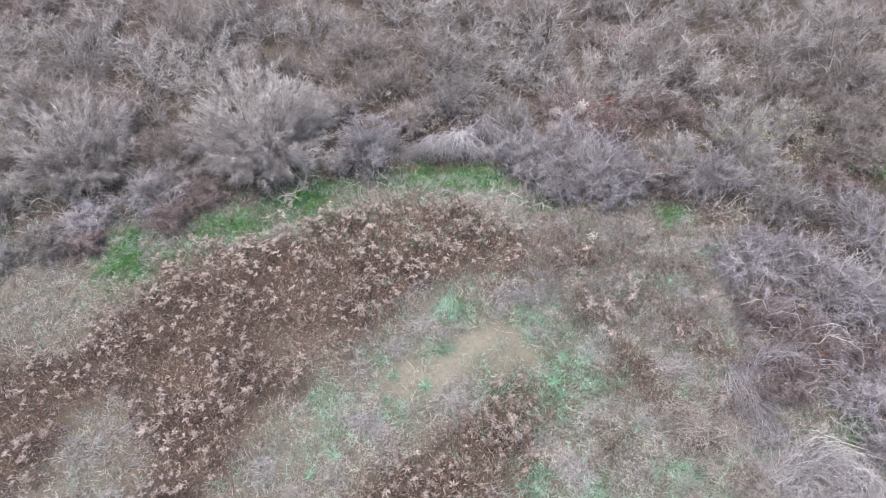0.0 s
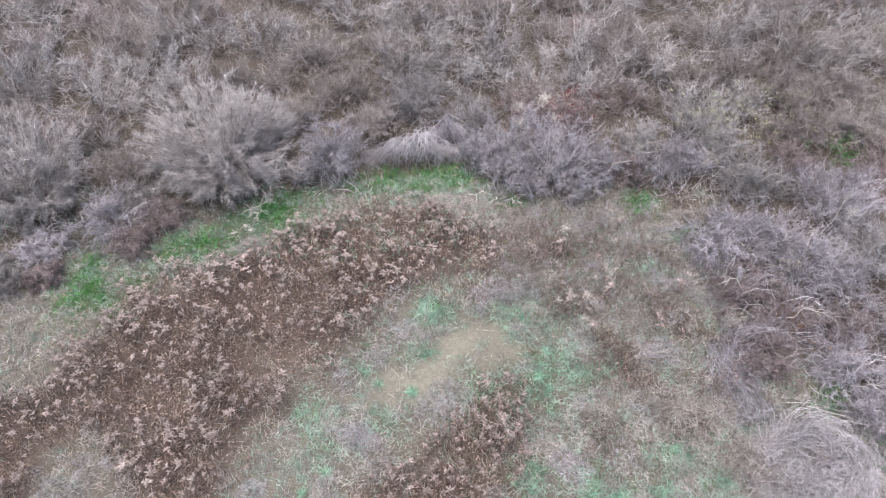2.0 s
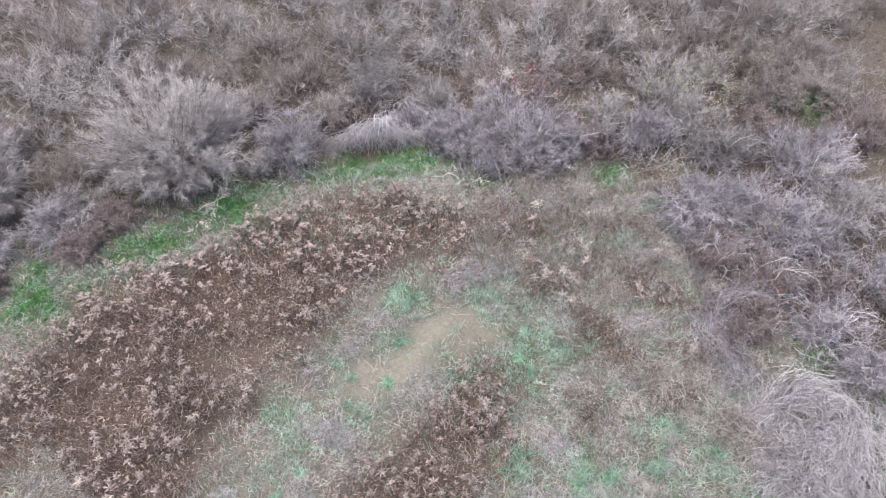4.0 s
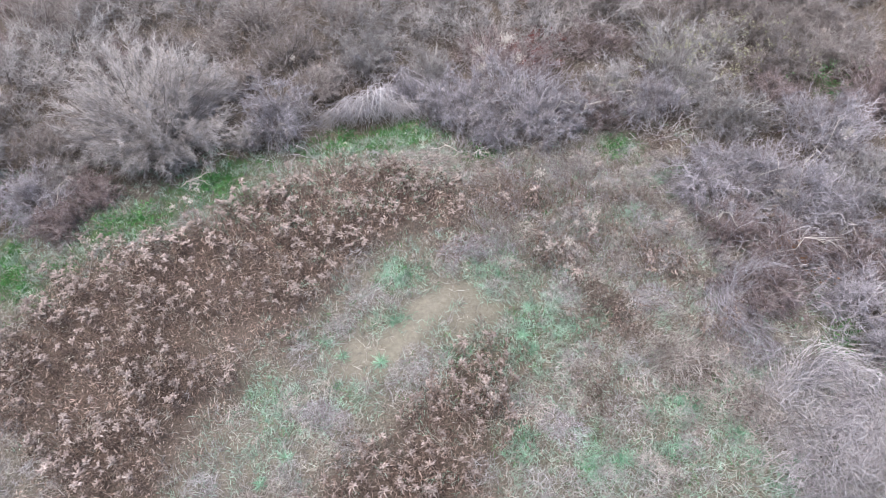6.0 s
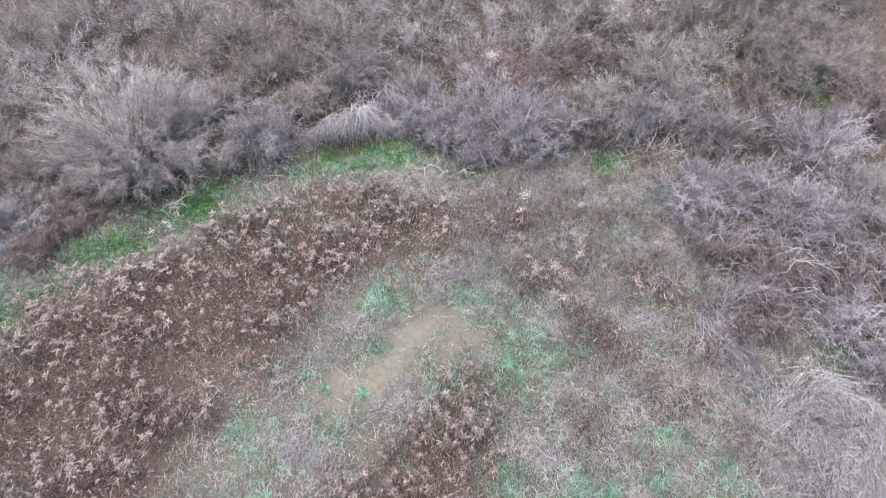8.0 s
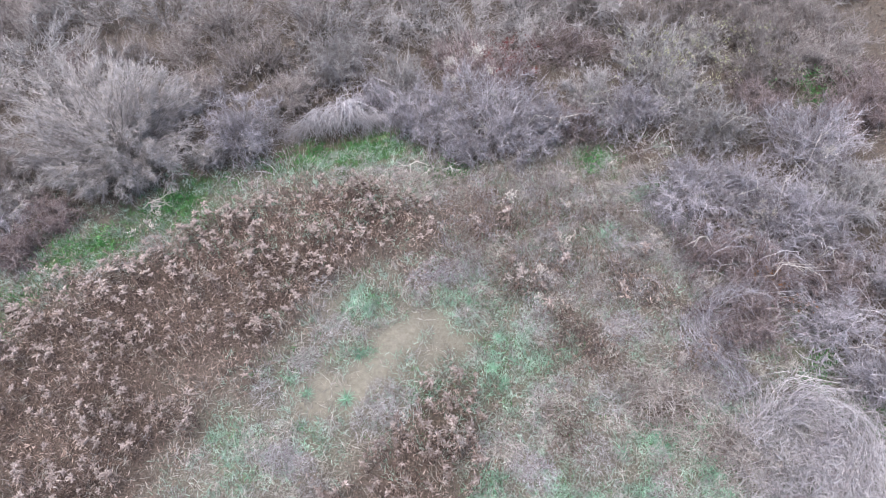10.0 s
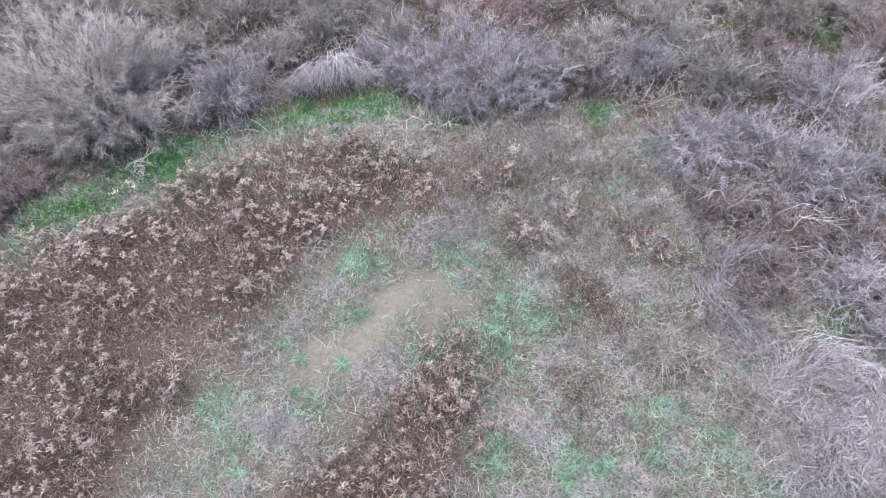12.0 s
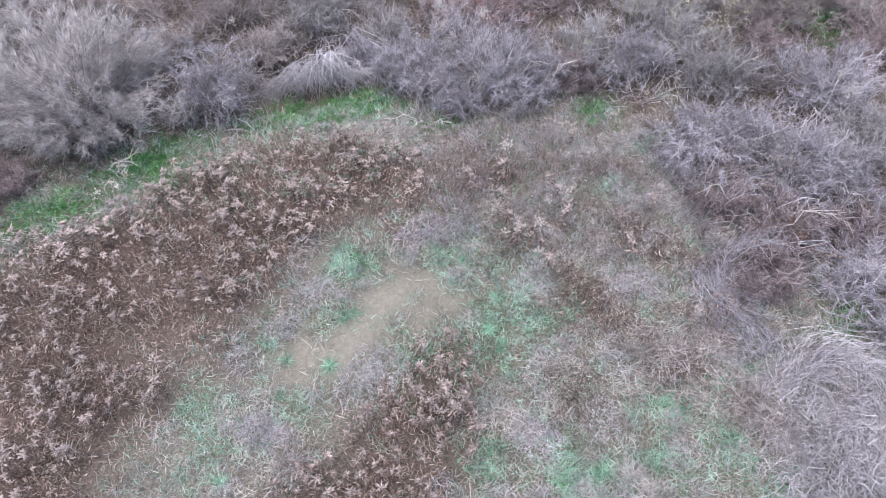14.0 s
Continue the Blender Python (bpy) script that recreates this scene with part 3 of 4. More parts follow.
CANES = [
    # x, y, radius, height, seed, material, canes, combed way, ring, label
    (-4.6, 4.7, 1.0, 1.4, 52, M_PALE, 110, -90, False, "pale canes tangled in a lilac shrub"),
    (8.8, -8.7, 0.6, 0.5, 42, M_LILAC, 90, None, True, "ring of pale arching canes round a dark hollow"),
    (7.9, -9.0, 1.0, 0.5, 93, M_SILVER, 240, None, False, "matted heap of pale dead canes"),
    (8.2, -10.2, 1.3, 0.6, 43, M_PALE, 330, None, False, "low mat of pale curling dead canes"),
    (7.2, -8.75, 0.75, 0.4, 94, M_TAN, 160, None, False, "flattened heap of pinkish straw"),
    (10.1, -9.3, 1.2, 0.8, 44, M_PALE, 260, -110, False, "matted heap of pale lilac canes"),
    (6.0, -7.5, 1.0, 0.4, 51, M_TAN, 150, None, False, "low flattened heap of lilac-grey canes"),
]
for x, y, r, h, seed, mat, n, comb, ring, label in CANES:
    make_canes(seed, stand(x, y), mat, label, r, h, n, 5, long=(0.7, 1.7) if h > 0.7 and not ring else (0.35, 0.9), comb=comb, ring=ring, thick=1.5 if h < 0.7 or ring else 1.0, wiggle=0.12 if h < 0.7 else 0.085)
    HERO.append((x, y, r))


def make_drape(seed, m, mat, tip_mat, label, half, tall, canes):
    """A long heap of canes that rise behind a ridge, bend over it and hang down in front like a fringe."""
    g = np.random.default_rng(seed)
    x = half * g.uniform(-1.0, 1.0, canes)
    ridge = tall * (1 - 0.45 * (x / half) ** 2) * (0.82 + 0.16 * np.sin(2.1 * x + 1) + 0.12 * np.sin(5.3 * x)) * g.uniform(0.5, 1.1, canes)
    side = 0.25 * x + g.normal(0, 0.6, canes)
    fall = g.uniform(0.35, 1.0, canes)
    y = np.stack([g.uniform(0.3, 1.0, canes), g.uniform(0.15, 0.6, canes), g.normal(0, 0.12, canes), -0.45 * fall, -0.75 * fall], 1)
    z = np.stack([np.zeros(canes), 0.75 * ridge, ridge, ridge * (1 - 0.4 * fall), ridge * (1 - 0.8 * fall)], 1)
    lx = x[:, None] + side[:, None] * np.array([-0.6, -0.2, 0.1, 0.6, 1.0])
    line = np.stack([lx, y, z], -1) + g.normal(0, 0.075, (canes, 5, 3))
    line[..., 2] = np.maximum(line[..., 2], 0.02)
    nt = canes * 3
    p, d = along(line, np.repeat(np.arange(canes), 3), g.uniform(0.35, 1, nt))
    way = unit(0.8 * d + g.normal(0, 0.4, (nt, 3)) - np.array([0, 0, 0.35]))
    twig = np.stack([p, p + way * g.uniform(0.2, 0.45, nt)[:, None]], 1)
    twig[..., 2] = np.maximum(twig[..., 2], 0.02)
    root = new("cane_heap")
    tagged(part("cane_tangle", tubes(line, g.uniform(0.006, 0.014, canes)[:, None] * np.array([1, 0.95, 0.85, 0.6, 0.2])[None]), mat, root), kind="stuff")
    tagged(part("twig_tangle", tubes(twig, np.array([0.006, 0])[None] * np.exp(g.normal(0, 0.3, nt))[:, None]), mat, root), kind="stuff")
    n = 260
    b = np.stack([-half * g.uniform(0.85, 1.12, n), g.normal(0, 0.22, n), np.zeros(n)], 1)
    w = unit(np.stack([g.normal(-0.5, 0.4, n), g.normal(-0.2, 0.5, n), g.uniform(0.3, 1.2, n)], 1))
    end = b + w * g.uniform(0.35, 0.8, n)[:, None]
    straw = tubes(np.stack([b, (b + end) / 2 + np.array([0, 0, 0.12]), end], 1), np.tile(np.array([[0.006, 0.006, 0.0]]), (n, 1)))
    tagged(part("straw_tip", straw, tip_mat, root, "straw-coloured tip"), kind="stuff")
    root.matrix_basis = m
    return tagged(root, label, "canes")


def make_swath(seed, way_points, mat, label, canes, spread, rise, long=(0.7, 1.7)):
    """Long canes that lie combed together along a bent line, one over another."""
    g = np.random.default_rng(seed)
    knots = np.array(way_points, float)
    leg = np.r_[0, np.cumsum(np.hypot(*np.diff(knots, axis=0).T))]
    at0, ln = g.uniform(-0.1, 0.9, canes) * leg[-1], g.uniform(*long, canes)
    off = g.normal(0, spread, canes)
    s = np.linspace(0, 1, 5)
    d = np.clip(at0[:, None] + ln[:, None] * s, 0, leg[-1])
    p = np.stack([np.interp(d, leg, knots[:, 0]), np.interp(d, leg, knots[:, 1])], -1)
    e = 0.05
    q = np.stack([np.interp(d + e, leg, knots[:, 0]) - np.interp(d - e, leg, knots[:, 0]), np.interp(d + e, leg, knots[:, 1]) - np.interp(d - e, leg, knots[:, 1])], -1)
    q = q / np.maximum(np.linalg.norm(q, axis=-1, keepdims=True), 1e-6)
    shift = off[:, None] + g.normal(0, 0.9 * spread, canes)[:, None] * s + g.normal(0, 0.35, canes)[:, None] * s ** 2
    p = p + np.stack([-q[..., 1], q[..., 0]], -1) * shift[..., None] + g.normal(0, 0.06, p.shape)
    z = rise * np.exp(-(off / (1.3 * spread)) ** 2)[:, None] * g.uniform(0.4, 1.1, canes)[:, None] * np.array([0.5, 0.9, 1.0, 0.85, 0.35]) + 0.03
    x0, y0 = knots.mean(axis=0)
    line = np.stack([p[..., 0] - x0, p[..., 1] - y0, np.maximum(z + g.normal(0, 0.02, z.shape), 0.02)], -1)
    nt = canes * 5
    b, w = along(line, np.repeat(np.arange(canes), 5), g.uniform(0.1, 1, nt))
    w = unit(w + g.normal(0, 0.7, (nt, 3)))
    tip = b + w * g.uniform(0.2, 0.45, nt)[:, None]
    tip[:, 2] = np.maximum(tip[:, 2], 0.02)
    root = new("cane_heap")
    tagged(part("cane_tangle", tubes(line, g.uniform(0.0035, 0.008, canes)[:, None] * np.array([1, 0.9, 0.8, 0.6, 0.2])[None]), mat, root), kind="stuff")
    tagged(part("twig_tangle", tubes(np.stack([b, tip], 1), np.array([0.0052, 0])[None] * np.exp(g.normal(0, 0.3, nt))[:, None]), mat, root), kind="stuff")
    root.matrix_basis = stand(x0, y0)
    return tagged(root, label, "canes")


make_swath(95, [(7.3, -8.8), (7.9, -8.45), (8.65, -8.0), (9.3, -8.1), (9.65, -8.8), (9.5, -9.6), (9.0, -10.5), (8.3, -11.3)], M_PALE, "swath of pale canes arching round a dark hollow", 400, 0.33, 0.7, (0.5, 1.2))
make_swath(96, [(8.9, -9.5), (8.4, -10.0), (8.0, -10.6), (7.6, -11.4)], M_PALE, "pale canes lying in a curved swath", 300, 0.48, 0.5, (0.4, 1.1))
make_swath(97, [(7.2, -6.2), (7.5, -5.5), (8.2, -5.1), (9.1, -5.2)], M_LILAC, "lilac-grey canes combed over a low mound", 120, 0.3, 0.85)
make_swath(98, [(7.2, -5.3), (7.1, -6.1), (7.3, -7.0), (7.6, -7.7)], M_LILAC, "lilac-grey canes trailing down from a mound", 130, 0.32, 0.5)
make_swath(99, [(8.0, -3.9), (8.8, -3.5), (9.6, -3.6), (9.8, -4.4), (9.9, -5.4)], M_LILAC, "lilac-grey canes arching over reddish twigs", 70, 0.35, 1.5)
make_drape(41, stand(-1.75, 4.55, -6), M_BLEACH, M_TAN, "heap of pale arching canes hanging over green grass", 1.65, 1.5, 380)
make_drape(92, stand(-0.7, 5.2, 8), M_LILAC, M_TAUPE, "lilac-grey canes hanging behind a pale heap", 0.9, 1.5, 170)
HERO += [(-1.75, 4.6, 1.6), (-0.7, 5.2, 0.9)]
# long loose canes that arch through the shrubs
for i, (x, y, r, h, n) in enumerate([(10.5, -6.6, 1.2, 1.2, 60), (11.3, -5.4, 1.2, 1.4, 45), (10.6, -3.6, 1.5, 1.9, 45), (8.9, -2.0, 1.3, 1.4, 40), (7.9, 2.2, 1.3, 1.7, 50), (9.0, 2.0, 1.1, 1.6, 35), (1.6, 2.0, 0.9, 1.2, 40), (3.2, 2.2, 1.4, 1.8, 45),
                                     (0.5, 5.6, 1.0, 1.7, 40), (-1.6, 7.0, 1.4, 1.7, 45), (-5.1, 3.3, 1.0, 1.4, 35), (-15.8, 0.9, 1.4, 1.3, 60), (-12.7, 1.2, 1.1, 1.3, 35), (9.3, -4.8, 1.0, 1.3, 35), (12.6, -1.6, 1.6, 1.9, 40)]):
    make_canes(500 + i, stand(x, y), M_PALE if i % 3 else M_LILAC, "loose pale canes arching through leafless shrubs", r, h, n, 3, long=(1.0, 2.3), thick=1.35)


def thicket():
    """The thicket behind: five builds, and five lighter ones for its depth, each set out many times."""
    kinds = [(M_BROWN, 2.1, 2.2, "brown leafless shrub in the thicket"), (M_HAZE, 2.2, 2.6, "hazy grey leafless shrub in the thicket"), (M_GREY, 1.8, 1.9, "grey tangled shrub in the thicket"),
             (M_BROWN, 1.9, 1.7, "brown-grey spreading shrub in the thicket"), (M_RED, 1.6, 1.5, "reddish-brown bramble in the thicket")]
    builds = []
    for deep in (0, 1):
        for i, (mat, r, h, label) in enumerate(kinds):
            builds.append(make_shrub("thicket_shrub", 60 + i, stand(0, 40), mat, M_STEM, label, group="thicket", single=False, radius=r, tall=h, stems=(32, 27)[deep], branches=(9, 8)[deep],
                                     twigs=(5, 4)[deep], twig_len=(0.28, 0.55), twig_r=(0.0075, 0.0085)[deep], wild=0.6, dome=i in (1, 2)))
    used = [False] * len(builds)
    g = np.random.default_rng(5)
    spot = []
    for row, y0 in enumerate(np.arange(3.4, 21.0, 2.1)):
        for x0 in np.arange(-30, 22, 2.1 if y0 < 10 else 2.4):
            x, y = x0 + g.uniform(-0.9, 0.9) + 1.2 * (row % 2), y0 + g.uniform(-0.8, 0.8)
            _, _, green, _, _, thick = zones(np.array([x]), np.array([y]), 0.0)
            if thick[0] >= 0.5 and green[0] < 0.3 and abs(x + 2) < 16 + 0.66 * y:
                spot.append((x, y))
    for x0 in np.arange(13.5, 18, 2.3):
        for y0 in np.arange(-8, 2.5, 2.2):
            spot.append((x0 + g.uniform(-0.7, 0.7), y0 + g.uniform(-0.7, 0.7)))
    for x0 in np.arange(-23, -16, 2.2):
        for y0 in np.arange(-1.5, 3, 2.0):
            spot.append((x0 + g.uniform(-0.6, 0.6), y0 + g.uniform(-0.6, 0.6)))
    for x, y in spot:
        if any(math.hypot(x - a, y - b) < c * 0.62 + 0.6 for a, b, c in HERO):
            continue
        dark = math.hypot((x + 5.2) / 2.6, (y - 8.6) / 2.2) < 1
        i = int(g.choice(5, p=[0.5, 0, 0, 0.2, 0.3] if dark else [0.22, 0.34, 0.20, 0.12, 0.12] if y > 9 else [0.28, 0.24, 0.17, 0.17, 0.14])) + (5 if y > 10 else 0)
        m = stand(x, y, g.uniform(0, 360), g.uniform(0.75, 1.45 if y > 9 else 1.25), g.uniform(0.75, 1.15))
        if used[i]:
            copy_thing(builds[i], Matrix.Identity(4)).matrix_basis = m
        else:
            builds[i].matrix_basis = m
            used[i] = True


thicket()


# ---------------------------------------------------------------- dried flower stalks with seed heads
def forb_geometry(seed, tall, full):
    """Stem, hanging dry leaves and a seed head of arching fluffy sprays."""
    g = np.random.default_rng(seed)
    lean = g.normal(0, 0.10, 2)
    s = np.linspace(0, 1, 4)
    line = np.stack([lean[0] * s ** 2, lean[1] * s ** 2, s * tall - 0.03], 1)[None]
    stem = tubes(line, np.array([[0.006, 0.0055, 0.005, 0.003]]))
    n = 26
    t = g.uniform(0.15, 0.92, n)
    base = np.stack([lean[0] * t ** 2, lean[1] * t ** 2, t * tall], 1)
    az = g.uniform(0, 2 * math.pi, n)
    way = unit(np.stack([np.cos(az), np.sin(az), g.uniform(-0.9, 0.35, n)], 1))
    leaf = leaves(base, way, g.uniform(0.07, 0.15, n), g.uniform(0.018, 0.034, n))
    n = int(13 * full)
    az = np.arange(n) * 2.4 + g.uniform(0, 0.7, n)
    t = g.uniform(0.86, 1.0, n)
    b = np.stack([lean[0] * t ** 2, lean[1] * t ** 2, t * tall], 1)
    ln = g.uniform(0.07, 0.17, n) * (1.25 - 0.5 * (t - 0.86) / 0.14)
    d = np.stack([np.cos(az), np.sin(az), g.uniform(0.1, 1.2, n)], 1)
    mid = b + unit(d) * (ln * 0.55)[:, None]
    tip = b + unit(d) * ln[:, None]
    tip[:, 2] -= 0.35 * ln
    fat = g.uniform(0.015, 0.027, n)
    sprays = tubes(np.stack([b, mid, tip], 1), np.stack([fat * 0.35, fat, fat * 0.2], 1))
    k = n * 2
    i = g.integers(0, n, k)
    p = mid[i] + (tip[i] - mid[i]) * g.uniform(-0.4, 0.9, k)[:, None]
    fluff = tubes(np.stack([p, p + unit(g.normal(0, 1, (k, 3)) + np.array([0, 0, 0.4])) * g.uniform(0.03, 0.065, k)[:, None]], 1), np.tile(np.array([[0.014, 0.0]]), (k, 1)))
    return stem, leaf, joined([sprays, fluff])


def make_forb(seed, tall, full):
    stem, leaf, head = forb_geometry(seed, tall, full)
    root = new("dried_goldenrod")
    part("stem", stem, M_FORB, root)
    tagged(part("foliage", leaf, M_FORB, root), kind="stuff")
    part("seed_head", head, M_SEED, root, "tan fluffy seed head")
    return tagged(root, "brown dried goldenrod stalk with a tan seed head", "dried plant", "seed stalks in the meadow")


FORBS = [make_forb(80 + i, h, f) for i, (h, f) in enumerate([(0.85, 1.0), (0.75, 0.8), (0.95, 1.3), (0.65, 0.7), (0.8, 1.1), (0.9, 0.9)])]


def scatter(poly_test, x0, x1, y0, y1, count, g):
    x, y = g.uniform(x0, x1, count), g.uniform(y0, y1, count)
    keep = poly_test(*wobble(x, y))
    return x[keep], y[keep]


def forbs():
    g = np.random.default_rng(9)
    fx, fy = scatter(lambda a, b: inside(FORB, a, b) & ~inside(CLEARING, a, b), -16.5, 1.5, -12.5, 2, 4300, g)
    keep = (((fx + 5.8) / 1.7) ** 2 + ((fy + 5.1) / 0.9) ** 2 > g.uniform(0.5, 1.3, len(fx))) & (g.uniform(0, 1, len(fx)) < 0.55 + 0.3 * np.sin(0.9 * fx + 1) * np.cos(1.1 * fy) + 0.45 * np.sin(4.1 * fx + 1.3 * fy) * np.sin(3.7 * fy - 1.9 * fx + 1))
    fx, fy = fx[keep], fy[keep]
    lx, ly = scatter(lambda a, b: inside(FORB_LOW, a, b), -4.6, 1.6, -12.5, -5.5, 460, g)
    sx, sy = np.array([0.78, 1.05, 0.6, 1.25, 2.95, 3.68, 4.5, 6.69, 6.19, 3.1, 3.6, 2.9, 4.4, 4.2, 5.7, 3.2, 5.2, 2.2, 9.9, 9.5]), np.array([-7.95, -7.7, -8.15, -8.3, -3.7, -3.85, -2.9, -3.2, -6.95, -1.4, -4.5, -2.9, -2.2, -3.4, -4.6, -1.3, -0.4, -1.9, -3.0, -3.5])
    x, y = np.concatenate([sx, lx, fx]), np.concatenate([sy, ly, fy])
    order = np.concatenate([np.zeros(len(sx)), np.ones(len(lx)), 2 + (np.hypot(fx + 4.5, fy + 5) > 5.0)])
    order = np.argsort(order, kind="stable")
    rest = {"stem": [], "foliage": [], "seed_head": []}
    for n, j in enumerate(order):
        k = int(g.integers(0, len(FORBS)))
        big = 1.35 if j < len(sx) else 1.0
        m = stand(x[j], y[j], g.uniform(0, 360), big * g.uniform(0.65, 1.15), g.uniform(0.85, 1.1) / big)
        if n < len(FORBS):
            FORBS[n].matrix_basis = m
        elif n < 300:
            copy_thing(FORBS[k], Matrix.Identity(4)).matrix_basis = m
        else:
            for ob in FORBS[k].children:
                me = ob.data
                v = np.empty(len(me.vertices) * 3, np.float32)
                me.vertices.foreach_get("co", v)
                t = np.empty(len(me.loops), np.int32)
                me.loops.foreach_get("vertex_index", t)
                a = np.array(m)
                rest[ob.name.split(".")[0]].append((v.reshape(-1, 3) @ a[:3, :3].T + a[:3, 3], t.reshape(-1, 3)))
    root = tagged(new("dried_goldenrod_field"), "field of brown dried goldenrod with tan seed heads", "dried plants", kind="stuff")
    for name, mat in (("stem", M_FORB), ("foliage", M_FORB), ("seed_head", M_SEED)):
        tagged(part(name, joined(rest[name]), mat, root), kind="stuff")


forbs()


# ---------------------------------------------------------------- grass and undergrowth
def ways(g, n, lo, hi):
    az, pol = g.uniform(0, 2 * math.pi, n), np.radians(g.uniform(lo, hi, n))
    return np.stack([np.sin(pol) * np.cos(az), np.sin(pol) * np.sin(az), np.cos(pol)], 1)


def tufted(g, weight, area, tufts, per, spread):
    """Blade bases in tufts, kept where weight(x, y) allows."""
    x0, x1, y0, y1 = area
    x, y = g.uniform(x0, x1, tufts), g.uniform(y0, y1, tufts)
    keep = g.uniform(0, 1, tufts) < weight(x, y)
    x, y = np.repeat(x[keep], per), np.repeat(y[keep], per)
    x, y = x + g.normal(0, spread, len(x)), y + g.normal(0, spread, len(y))
    return np.stack([x, y, height(x, y) - 0.01], 1)


def grass(name, label, material, g, base, length, width, tilt, droop):
    n = len(base)
    geo = blades(base, ways(g, n, *tilt), g.uniform(*length, n), g.uniform(*width, n), droop)
    ob = new(name, tri_mesh(name, geo[0], geo[1], material))
    tagged(ob, label, "grass", kind="stuff")


def undergrowth():
    g = np.random.default_rng(21)
    near = (-20, 10.5, -12.5, 3.5)

    def z_dead(x, y):
        sand, track, green, sage, brown, thick = zones(x, y)
        return np.clip(1 - 0.75 * sand - 0.3 * track - 0.9 * brown - 0.6 * green - 0.75 * sage - 0.5 * thick - 0.45 * weedy(x, y) - 0.5 * mottle(x, y, 1) - 0.35 * ((y > -1.0) & (x < 1)), 0, 1)

    def z_silver(x, y):
        sand, track, green, sage, brown, thick = zones(x, y)
        return np.clip(0.5 + 0.9 * mottle(x, y, 1) + 0.2 * (x > 3) + 0.45 * track - sand - brown - 0.8 * green - 0.9 * sage - 0.6 * thick - 0.6 * weedy(x, y) - 0.6 * ((y > -1.0) & (x < 1)), 0, 1)

    def z_sage(x, y):
        sand, track, green, sage, brown, thick = zones(x, y)
        return np.clip(sage * 1.0 + 0.35 * np.clip(mottle(x, y, 2), 0, 1) * (x > -5) + 0.5 * track + 0.22 * (green > 0.2) + 0.25 * ((y > -1.0) & (x < 1)) + 0.06 + 0.14 * weedy(x, y) + 0.16 * ((x > 0.3) & (y < -2)) + 0.22 * ((x > 1.2) & (x < 3.6) & (y < -2.6)) - 0.95 * sand - 0.1 * brown - 0.1 * thick, 0, 1)

    def z_green(x, y):
        sand, track, green, sage, brown, thick = zones(x, y)
        return np.clip(1.3 * green + 0.1 * sage - sand, 0, 1)

    def z_brown(x, y):
        sand, track, green, sage, brown, thick = zones(x, y)
        return np.clip(brown, 0, 1)

    def weedy(x, y):
        return np.clip(1.25 - ((x - 4.5) / 3.9) ** 2 - ((y + 1.6) / 2.9) ** 2, 0, 1) * (0.6 + 0.4 * np.sin(1.7 * x + 0.6 * y) * np.sin(1.5 * y - 0.8 * x))

    def z_thick(x, y):
        return zones(x, y)[5]

    grass("dead_grass", "matted tan dead meadow grass", M_DEAD, g, tufted(g, z_dead, near, 14000, 11, 0.07), (0.16, 0.38), (0.011, 0.019), (30, 88), 0.15)
    g2 = np.random.default_rng(22)
    grass("sparse_grass", "sparse dead grass beyond the meadow", M_DEAD, g2, tufted(g2, lambda x, y: np.clip(1.1 - np.hypot(x, y + 10) / 16, 0, 1) * (y < -12.3), (-20, 16, -26, -12), 2200, 10, 0.1), (0.15, 0.35), (0.009, 0.014), (30, 88), 0.15)
    grass("silver_grass", "pale silvery dead grass in curled tussocks", M_SILVER, g, tufted(g, z_silver, near, 3000, 30, 0.11), (0.16, 0.38), (0.009, 0.015), (20, 85), 0.3)
    grass("sage_grass", "mint-green low meadow grass", M_SAGE, g, tufted(g, z_sage, near, 22000, 14, 0.08), (0.11, 0.28), (0.011, 0.018), (15, 80), 0.1)
    grass("mint_grass", "fresh mint-green grass in small patches", M_MINT, g, tufted(g, lambda x, y: np.where(x < -2.2, 0.16, np.where(y > -7.0, 0.32, 0.55)) * np.clip(spots(SAGE_SPOTS, *wobble(x, y, 0.3)), 0, 1), near, 60000, 11, 0.09), (0.12, 0.28), (0.011, 0.018), (15, 80), 0.15)
    grass("green_grass", "bright green low grass and herbs", M_GREEN, g, tufted(g, z_green, (-17, 15.5, -12.5, 5), 40000, 12, 0.08), (0.09, 0.22), (0.011, 0.018), (10, 75), 0.1)
    grass("tall_dry_grass", "tall dry brown grass under the thicket", M_DEAD, g, tufted(g, z_thick, (-26, 20, -9, 16), 4600, 8, 0.10), (0.3, 0.65), (0.007, 0.013), (5, 70), 0.15)
    base = tufted(g, z_thick, (-26, 20, -9, 14), 4300, 6, 0.2)
    n = len(base)
    base[:, 2] += g.uniform(0.03, 0.5, n)
    geo = leaves(base, ways(g, n, 10, 120), g.uniform(0.09, 0.22, n), g.uniform(0.02, 0.045, n))
    tagged(new("thicket_weeds", tri_mesh("thicket_weeds", geo[0], geo[1], M_FORB)), "brown withered weeds between the thicket shrubs", "dried plants", kind="stuff")
    def browned(x, y):
        return 0.9 * spots(BROWN_SPOTS, *wobble(x, y)) + 0.04 + 0.4 * np.clip(mottle(x, y, 3) - 0.2, 0, 1) * (x > 1.5)

    def tan_patch(x, y):
        return np.clip(weedy(x, y) * (0.55 + 0.9 * mottle(x, y, 4)), 0, 1)

    def grey_patch(x, y):
        return np.clip(weedy(x, y) * (0.45 - 0.9 * mottle(x, y, 4)), 0, 1)

    g3 = np.random.default_rng(23)
